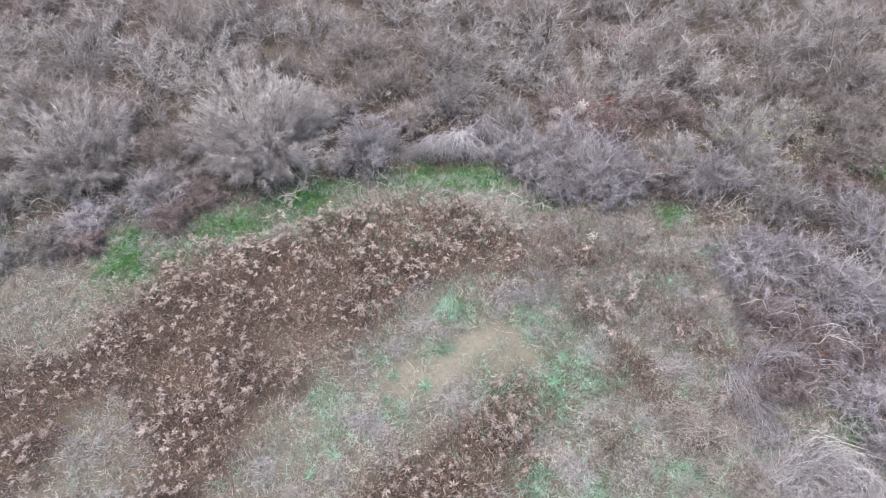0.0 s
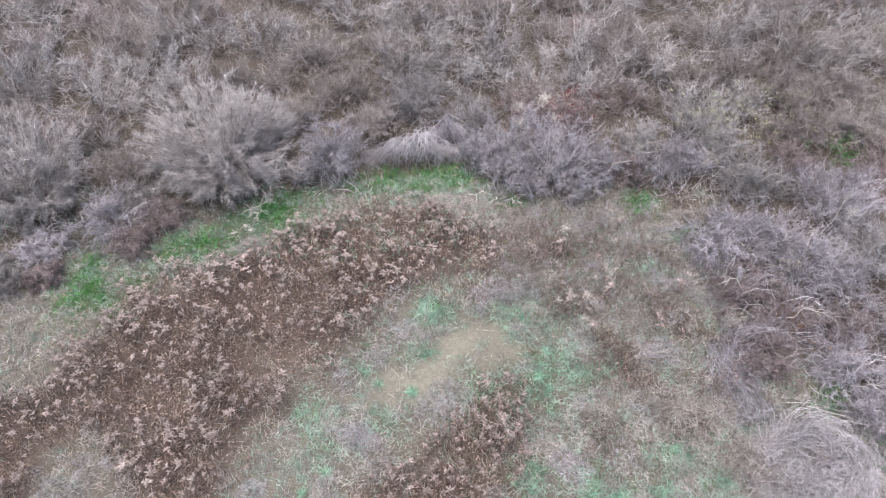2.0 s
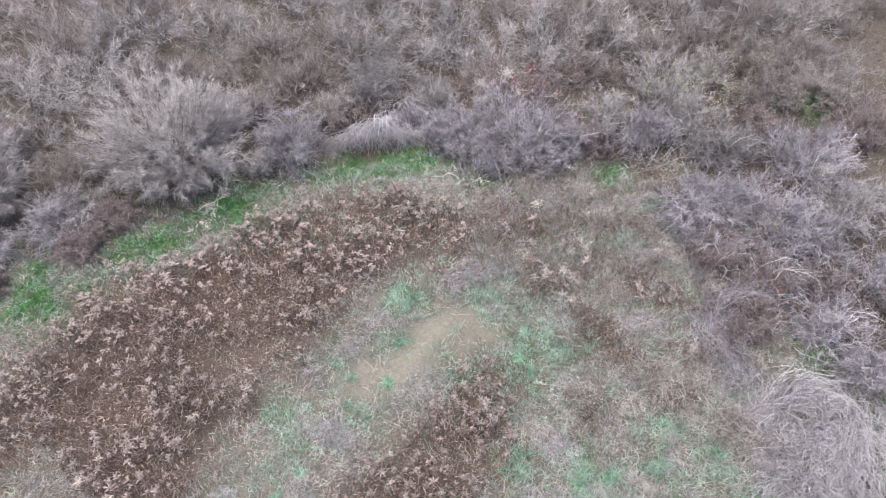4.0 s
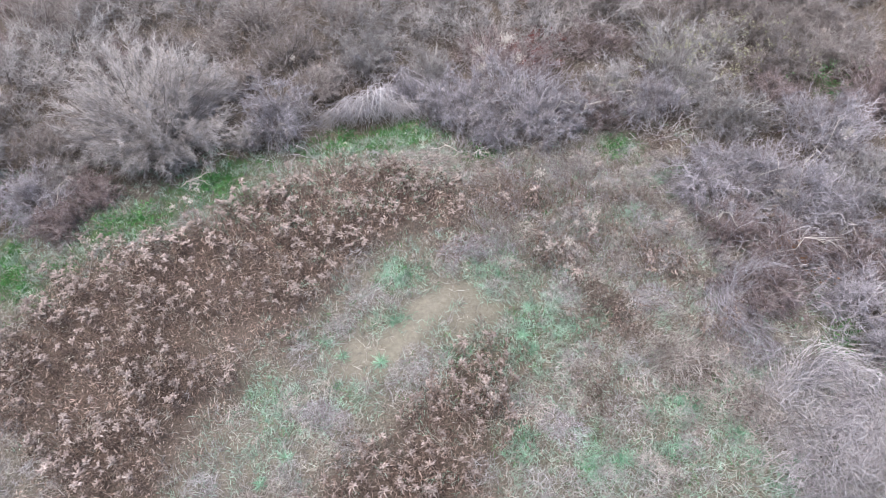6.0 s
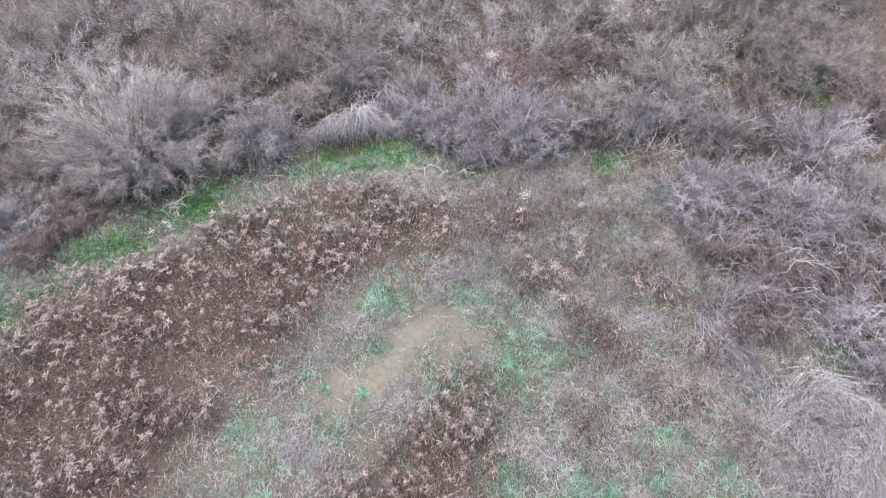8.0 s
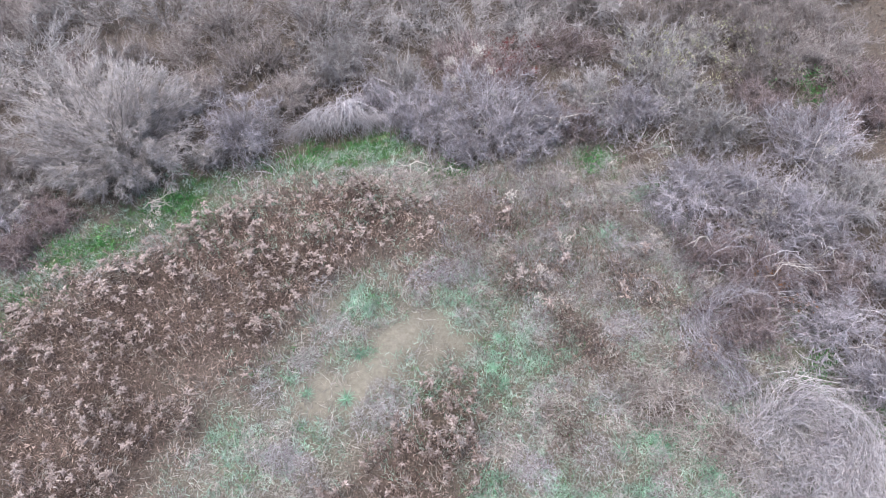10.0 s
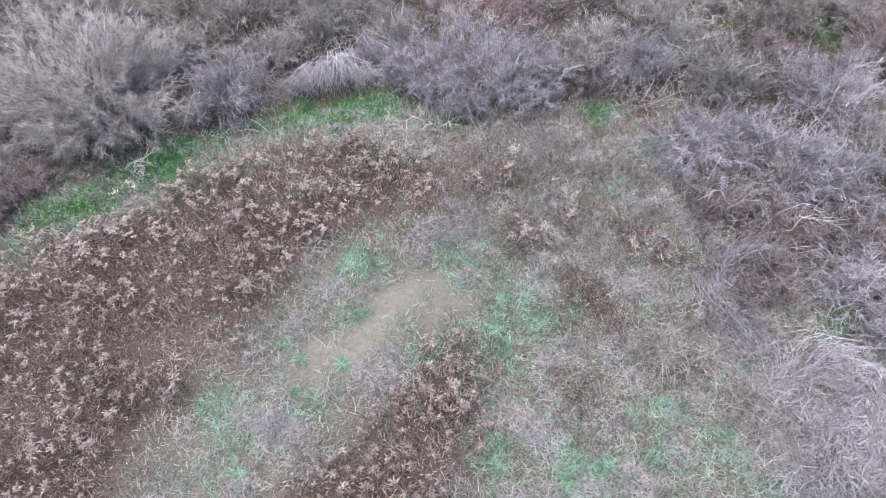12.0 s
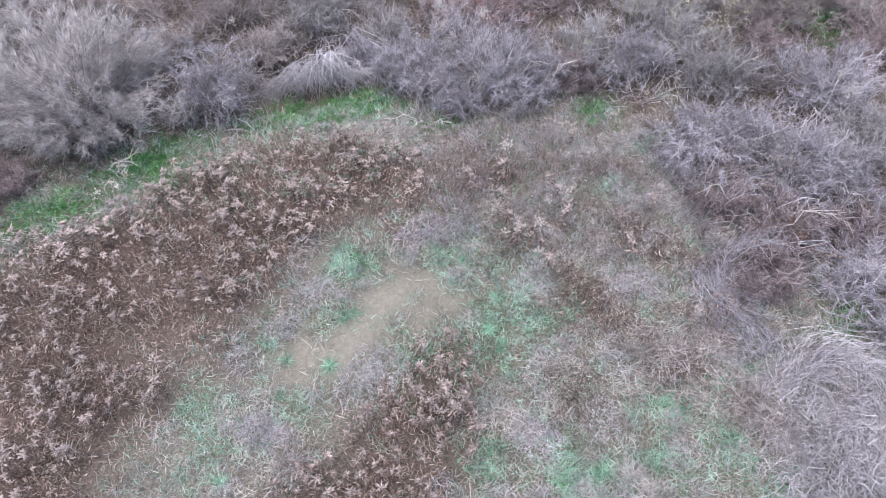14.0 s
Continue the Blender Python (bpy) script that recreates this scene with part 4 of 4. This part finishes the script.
    for name, label, mat, tufts in (("brown_weeds", "tall dark brown withered weeds in patches", M_REDBROWN, 3700), ("withered_weeds", "tall tan-brown withered weeds in the meadow", M_WEED, 5600), ("grey_weeds", "tall lilac-grey withered stalks in the meadow", M_LILAC, 3600)):
        b3 = tufted(g3, {M_REDBROWN: browned, M_WEED: tan_patch, M_LILAC: grey_patch}[mat], (0.4, 9, -9.5, 2.2), tufts, 11, 0.10)
        w3, l3 = ways(g3, len(b3), 5, 62), g3.uniform(0.22, 0.6, len(b3))[:, None]
        mid3 = b3 + w3 * l3 * 0.55 + g3.normal(0, 0.025, b3.shape)
        tip3 = b3 + w3 * l3 + g3.normal(0, 0.04, b3.shape) - np.array([0, 0, 0.3]) * l3
        geo = tubes(np.stack([b3, mid3, tip3], 1), np.tile(np.array([[0.004, 0.0045, 0.0]]), (len(b3), 1)))
        tagged(new(name, tri_mesh(name, geo[0], geo[1], mat)), label, "dried plants", kind="stuff")
    base = tufted(g, z_brown, near, 12000, 8, 0.14)
    n = len(base)
    base[:, 2] += g.uniform(0.05, 0.6, n)
    litter = leaves(base, ways(g, n, 20, 150), g.uniform(0.07, 0.18, n), g.uniform(0.018, 0.038, n))
    b2 = tufted(g, z_brown, near, 9000, 2, 0.15)
    w2 = ways(g, len(b2), 2, 35)
    stalk = tubes(np.stack([b2, b2 + w2 * g.uniform(0.35, 0.8, len(b2))[:, None]], 1), np.tile(np.array([[0.005, 0.0]]), (len(b2), 1)))
    geo = joined([litter, stalk])
    tagged(new("brown_undergrowth", tri_mesh("brown_undergrowth", geo[0], geo[1], M_FORB)), "dark brown dry leaves and stalks between the seed heads", "dried plants", kind="stuff")


undergrowth()


# ---------------------------------------------------------------- things that stand out
def bare_branch(seed, x, y, z, turn, length, label, lift=0.2, fork=4, r=0.014):
    """A bleached bent branch with forks that rises out of the plants from the ground."""
    g = np.random.default_rng(seed)
    s = np.linspace(0, 1, 7)
    a = radians(turn)
    line = np.stack([np.cos(a) * s * length, np.sin(a) * s * length, -0.05 + (z + 0.05) * np.sin(np.minimum(s * 2.2, 1.57)) + lift * s], 1)
    line[1:] += g.normal(0, 0.05 * length, (6, 3)) * np.array([1, 1, 0.5])
    line = line[None]
    root = new("bare_branch")
    limb = part("limb", tubes(line, r * np.linspace(1, 0.25, 7)[None], sides=5), M_WHITE, root)
    for _ in range(fork):
        p, d = along(line, np.array([0]), np.array([g.uniform(0.3, 0.9)]))
        way = unit(d + g.normal(0, 0.55, (1, 3)))
        ln = length * g.uniform(0.2, 0.45)
        q = np.stack([p, p + way * ln * 0.5 + g.normal(0, 0.03, (1, 3)), p + way * ln], 1)
        q[..., 2] = np.maximum(q[..., 2], 0.02)
        part("fork", tubes(q, r * np.array([[0.5, 0.4, 0.15]]), sides=4), M_WHITE, limb)
    root.matrix_basis = Matrix.Translation((x, y, float(height(x, y))))
    return tagged(root, label, "branch")


for args in [(1, -8.3, 1.6, 0.3, -20, 1.3, "bleached bent branches at the foot of a shrub", 0.2, 4, 0.028), (2, -8.1, 1.35, 0.2, 25, 1.2, "bleached bent branches at the foot of a shrub", 0.2, 4, 0.028), (3, -8.0, 1.6, 0.35, -50, 1.0, "bleached bent branches at the foot of a shrub", 0.2, 4, 0.028),
             (4, 1.3, 1.6, 0.5, -110, 1.2, "pale arching stems bent over green grass", 0.2, 4, 0.019), (5, 1.5, 1.5, 0.45, -60, 1.3, "pale arching stems bent over green grass", 0.2, 4, 0.019), (6, 1.1, 1.7, 0.4, -150, 1.1, "pale arching stems bent over green grass", 0.2, 4, 0.019),
             (7, 8.8, -3.6, 1.25, 190, 1.5, "bleached forked branch over lilac twigs", 0.2, 5, 0.018), (8, 9.0, -4.2, 1.3, -55, 2.0, "long bleached branch across reddish twigs", 0.2, 4, 0.015), (9, 9.5, -4.2, 1.3, -75, 1.6, "long bleached branch across reddish twigs", 0.2, 4, 0.015),
             (10, 7.7, 2.4, 1.3, 195, 1.5, "pale bare branch across a grey shrub", 0.2, 4, 0.018), (11, 8.3, 2.8, 1.5, -70, 1.6, "pale bare branch across a grey shrub", 0.2, 4, 0.018), (12, 8.9, 2.4, 1.4, -110, 1.4, "pale bare branch across a grey shrub", 0.2, 4, 0.018),
             (13, 0.4, 5.6, 1.5, 60, 1.5, "dark bent branch over pale canes"), (14, -5.2, 5.0, 1.1, 30, 1.1, "bent bare branches on a lilac shrub"), (15, -4.9, 4.9, 1.1, 150, 1.0, "bent bare branches on a lilac shrub")]:
    bare_branch(*args)
for i, (x, y, z) in enumerate([(2.3, 2.2, 1.3), (3.0, 2.0, 1.5), (4.0, 2.2, 1.5), (4.8, 1.8, 1.2), (1.6, 2.4, 1.4), (3.6, 3.4, 2.0), (8.2, -1.6, 1.1), (9.0, -2.2, 1.3), (10.2, -2.8, 1.6), (11.0, -4.2, 1.6), (10.4, -6.6, 0.9), (10.9, -7.4, 0.9),
                               (11.6, -1.4, 1.6), (7.3, 1.9, 1.4), (-4.6, 3.2, 1.3), (-5.4, 3.4, 1.2), (-12.4, 1.0, 1.3), (-15.6, 1.0, 1.2), (-16.6, 0.9, 1.2), (6.3, 3.0, 1.4), (9.9, 0.6, 1.4)]):
    bare_branch(30 + i, x, y, z, -140 + 47 * i % 200, 1.0 + 0.1 * (i % 6), "pale bare branch in a leafless shrub", r=0.014)


def grass_tuft(seed, x, y, size, material, label, n=110):
    """A rosette of arching green blades."""
    g = np.random.default_rng(seed)
    base = np.stack([g.normal(0, 0.04 * size, n), g.normal(0, 0.04 * size, n), np.full(n, -0.01)], 1)
    geo = blades(base, ways(g, n, 40, 86), size * g.uniform(0.5, 1.0, n), g.uniform(0.009, 0.015, n), 0.3)
    root = new("grass_tuft")
    tagged(part("blade_rosette", geo, material, root), kind="stuff")
    root.matrix_basis = stand(x, y)
    return tagged(root, label, "grass tuft", "green tufts in the meadow")


for i, (x, y, size) in enumerate([(-1.9, -6.2, 0.42), (-1.5, -5.0, 0.36), (3.5, -9.6, 0.5), (3.9, -9.9, 0.45), (5.4, -8.6, 0.38), (6.3, -9.4, 0.45), (6.5, -9.9, 0.4), (1.9, -5.9, 0.36), (2.1, -6.4, 0.4), (2.2, -5.1, 0.34),
                               (-1.2, -3.6, 0.32), (4.4, -8.6, 0.36), (-2.9, -5.9, 0.34), (1.3, -9.3, 0.35), (7.6, -11.0, 0.4), (4.8, -10.9, 0.4), (-4.2, -8.6, 0.42), (-4.8, -9.1, 0.36)]):
    grass_tuft(200 + i, x, y, size, M_MINT, "mint-green tuft of arching grass blades")
for i, (x, y, size) in enumerate([(-2.9, 3.2, 0.4), (-2.6, 3.0, 0.36), (6.1, 1.2, 0.42), (6.5, 0.9, 0.4), (6.2, 0.7, 0.36), (1.8, 1.3, 0.36), (2.2, 1.2, 0.36), (-12.6, -1.8, 0.4), (-9.4, 0.3, 0.36), (-7.2, 1.8, 0.4)]):
    grass_tuft(240 + i, x, y, size, M_GREEN, "bright green leafy tuft below bare shrubs")


def leafy(seed, x, y, r, z0, z1, n, material, name, label):
    """Late leaves that still hang on a shrub, on short sprigs."""
    g = np.random.default_rng(seed)
    k = n // 12
    sprig = np.stack([g.normal(0, r * 0.5, k), g.normal(0, r * 0.5, k), g.uniform(z0, z1, k)], 1)
    low = sprig * np.array([0.6, 0.6, 0.0])
    stem = tubes(np.stack([low, (low + sprig) / 2 + g.normal(0, 0.08, (k, 3)), sprig], 1), np.tile(np.array([[0.007, 0.005, 0.002]]), (k, 1)))
    p = np.repeat(sprig, 12, axis=0) + g.normal(0, 0.10, (k * 12, 3))
    geo = leaves(p, ways(g, k * 12, 40, 110), g.uniform(0.05, 0.10, k * 12), g.uniform(0.025, 0.05, k * 12))
    root = new(name)
    tagged(part("sprig_tangle", stem, M_STEM, root), kind="stuff")
    tagged(part("foliage", geo, material, root), kind="stuff")
    root.matrix_basis = stand(x, y)
    return tagged(root, label, "shrub")


leafy(301, 9.7, 3.4, 1.8, 1.3, 2.5, 480, M_YELLOW, "leafy_shrub", "sparse shrub with yellow-green late leaves")
leafy(302, 11.3, 3.6, 1.7, 1.4, 2.4, 300, M_YELLOW, "leafy_shrub", "sparse shrub with yellow-green late leaves")
leafy(303, 14.5, 2.7, 1.0, 0.3, 0.9, 220, M_GREEN, "leafy_shrub", "small green leafy shrub in the thicket")
leafy(304, 9.6, -5.0, 0.7, 0.3, 0.9, 150, ramp_material("orange_leaf", [(0.16, 0.07, 0.03), (0.30, 0.15, 0.07)]), "leafy_shrub", "small shrub with rusty orange leaves")

leafy(305, 4.3, 5.2, 1.1, 1.0, 1.9, 360, ramp_material("dark_red_leaf", [(0.10, 0.025, 0.025), (0.20, 0.06, 0.055)]), "leafy_shrub", "bramble with dark red late leaves")


for i, (x, y, r, n) in enumerate([(6.4, 1.1, 0.5, 260), (-2.75, 3.65, 0.42, 160), (1.85, 1.3, 0.5, 150), (-9.2, 0.25, 0.6, 150), (-7.3, 1.4, 0.55, 170), (-13.2, -1.5, 0.6, 170), (-10.2, 0.1, 0.5, 120), (9.8, -7.2, 0.4, 110)]):
    leafy(310 + i, x, y, r, 0.06, 0.28, n, M_GREEN, "green_herbs", "low clump of bright green leafy herbs")


def plume(seed, x, y, tall, full, fluff=None):
    """A tall stalk with a rounded head of fluffy tufts."""
    g = np.random.default_rng(400 + seed)
    line = np.stack([np.zeros(4), np.zeros(4), np.linspace(-0.03, tall, 4)], 1)[None] + g.normal(0, 0.02, (1, 4, 3)) * np.array([1, 1, 0])
    k = int(60 * full)
    p = line[0, -1] + g.normal(0, 0.075 * full ** 0.4, (k, 3)) * np.array([1, 1, 0.9])
    way = unit(p - line[0, -1] + np.array([0, 0, 0.1]) + g.normal(0, 0.05, (k, 3)))
    geo = tubes(np.stack([p, p + way * 0.03, p + way * 0.06], 1), np.tile(np.array([[0.006, 0.013, 0.0]]), (k, 1)))
    stalk = tubes(np.stack([np.repeat(line[:, -1], k, axis=0), p], 1), np.tile(np.array([[0.003, 0.0]]), (k, 1)))
    root = new("plume_stalk")
    part("stem", tubes(line, np.array([[0.008, 0.007, 0.006, 0.003]])), M_STEM, root)
    part("plume", joined([geo, stalk]), fluff or M_PLUME, root, "cream fluffy seed plume")
    root.matrix_basis = stand(x, y)
    return tagged(root, "tall dried stalk with a cream plume among shrubs", "dried plant", "tall plumes")


M_PLUME = ramp_material("cream_fluff", [(0.50, 0.43, 0.38), (0.64, 0.58, 0.53), (0.76, 0.71, 0.66)], tint=0.1)
M_TANFLUFF = ramp_material("tan_fluff", [(0.34, 0.285, 0.25), (0.47, 0.41, 0.37), (0.58, 0.52, 0.475)], tint=0.2)
for args in [(1, 3.1, 3.75, 2.75, 3.0), (2, 2.2, 3.7, 2.6, 1.3), (3, 3.35, 2.8, 2.6, 1.0), (4, 11.7, -2.1, 2.2, 1.2), (5, 3.2, -1.4, 1.5, 1.0), (6, 2.2, 3.3, 2.2, 0.9), (7, -4.4, 6.5, 1.5, 0.7), (8, -10.6, -0.95, 0.5, 0.8), (9, -10.3, -1.1, 0.45, 0.5), (10, -7.8, 0.5, 0.5, 0.5), (11, -7.4, 0.8, 0.5, 0.4), (12, -8.2, 0.2, 0.45, 0.4), (13, -7.6, 0.3, 0.5, 0.4)]:
    plume(*args)
g_plume = np.random.default_rng(77)
for i, (x, y, n) in enumerate([(2.95, -3.75, 5), (3.65, -3.85, 6), (4.5, -2.9, 5), (6.7, -3.2, 2), (6.2, -6.95, 3), (3.2, -4.5, 2), (0.85, -7.9, 5), (9.6, -3.0, 5), (10.2, -3.0, 5), (9.9, -2.8, 3), (3.7, -2.9, 2), (5.0, -1.2, 2)]):
    for k in range(n):
        plume(100 + 10 * i + k, x + g_plume.normal(0, 0.17), y + g_plume.normal(0, 0.17), g_plume.uniform(0.75, 1.05), g_plume.uniform(0.25, 0.45), M_TANFLUFF)


# ---------------------------------------------------------------- grass tussocks
def tussocks():
    """Rounded mounds of curled dead grass: six builds, set out over the meadow."""
    g = np.random.default_rng(33)
    builds = []
    for i, (mat, size, n, label) in enumerate([(M_SILVER, 0.30, 190, "silvery curled tussock of dead grass"), (M_SILVER, 0.22, 110, "small silvery tussock of dead grass"), (M_TAN, 0.30, 190, "pinkish straw-coloured grass tussock"),
                                               (M_TAN, 0.20, 100, "small pinkish straw-coloured grass tussock"), (M_DEAD, 0.26, 160, "tan-brown tussock of dead grass"), (M_GREY, 0.26, 160, "grey tussock of withered stalks"), (M_SILVER, 0.5, 430, "broad silvery mound of dead grass"), (M_TAN, 0.5, 430, "broad pinkish mound of dead straw"), (M_LILAC, 0.5, 430, "broad lilac-grey mound of withered stalks"), (M_DEAD, 0.5, 430, "broad tan mound of dead grass")]):
        q, az = size * np.sqrt(g.uniform(0, 1, n)), g.uniform(0, 2 * math.pi, n)
        base = np.stack([q * np.cos(az), q * np.sin(az), 0.22 * np.clip(1 - (q / size) ** 2, 0, 1)], 1)
        turn = az + g.normal(0, 1.6, n)
        way = unit(np.stack([np.cos(turn), np.sin(turn), g.uniform(-0.2, 0.6, n)], 1))
        root = new("grass_tussock")
        tagged(part("blade_mound", blades(base, way, g.uniform(0.10, 0.24, n), g.uniform(0.006, 0.010, n), 0.25), mat, root), kind="stuff")
        builds.append(tagged(root, label, "grass tussock", "tussocks in the meadow"))
    x, y = g.uniform(-13, 9, 1500), g.uniform(-12, 1.5, 1500)
    sand, track, green, sage, brown, thick = zones(x, y, 0.1)
    weight = np.clip(0.22 + 0.28 * (x > 1.2) + 0.1 * track - 1.2 * sand - 0.5 * brown - green - 0.4 * sage - thick, 0, 1)
    spot = [(a, b) for a, b, w, r in zip(x, y, weight, g.uniform(0, 1, 1500)) if r < w]
    spot += [(7.5, -8.7), (7.2, -9.2), (7.8, -9.4), (5.9, -8.3), (1.9, -8.6), (4.4, -10.2), (2.3, -9.9), (-1.9, -4.0), (-2.9, -4.8), (-3.5, -7.7), (3.3, -4.7), (7.0, -8.4), (-0.9, -6.9), (-2.3, -6.9)]
    mounds = [(-2.0, -4.0, 0), (-2.4, -4.3, 0), (-2.85, -4.95, 0), (-3.1, -5.1, 0), (-1.25, -6.8, 0), (-0.95, -6.25, 0), (-0.6, -6.6, 0), (-3.5, -7.6, 5), (-3.0, -7.9, 5), (-2.7, -8.55, 0), (5.85, -7.15, 2), (6.1, -7.4, 2), (6.75, -7.4, 2), (7.35, -8.75, 2), (6.0, -8.7, 2),
              (4.65, -7.9, 2), (7.0, -6.8, 5), (3.15, -4.75, 0), (1.25, -2.85, 5), (0.3, -2.9, 5), (0.8, -2.6, 5), (2.5, -8.85, 5), (2.2, -8.5, 5), (3.4, -7.4, 4), (4.2, -6.5, 4), (5.0, -6.1, 4), (8.0, -7.2, 4), (5.2, -9.1, 2), (3.8, -8.6, 0), (7.6, -9.3, 2), (6.7, -9.9, 2), (3.9, -10.1, 0), (1.8, -7.4, 4), (4.0, -4.4, 4), (5.6, -5.4, 5), (4.9, -3.9, 2), (2.6, -2.4, 4), (5.5, -1.5, 4), (3.6, -0.3, 4), (1.7, -0.1, 2), (0.6, 0.9, 2), (-0.8, 1.5, 2), (4.9, 0.3, 5), (6.3, -0.4, 4)]
    taken = []
    for a, b, i in mounds:
        m, big = stand(a, b, g.uniform(0, 360), g.uniform(0.75, 1.15), 0.9), builds[{0: 6, 2: 7, 5: 8, 4: 9}[i]]
        if big in taken:
            copy_thing(big, Matrix.Identity(4)).matrix_basis = m
        else:
            big.matrix_basis = m
            taken.append(big)
    spot = [(-1.8, 1.9), (-0.6, 1.6), (0.0, 1.2), (0.5, 0.9), (0.9, 0.5), (0.2, 1.8)] + spot
    for n, (a, b) in enumerate(spot[:274]):
        i = int(g.choice(6, p=[0.0, 0.05, 0.4, 0.15, 0.35, 0.05] if b > 0 else [0.2, 0.2, 0.18, 0.16, 0.14, 0.12] if a > 1 else [0.3, 0.3, 0.1, 0.1, 0.15, 0.05]))
        m = stand(a, b, g.uniform(0, 360), g.uniform(0.7, 1.5), g.uniform(0.7, 1.2))
        if n < 6:
            builds[n].matrix_basis = m
        else:
            copy_thing(builds[i], Matrix.Identity(4)).matrix_basis = m


tussocks()
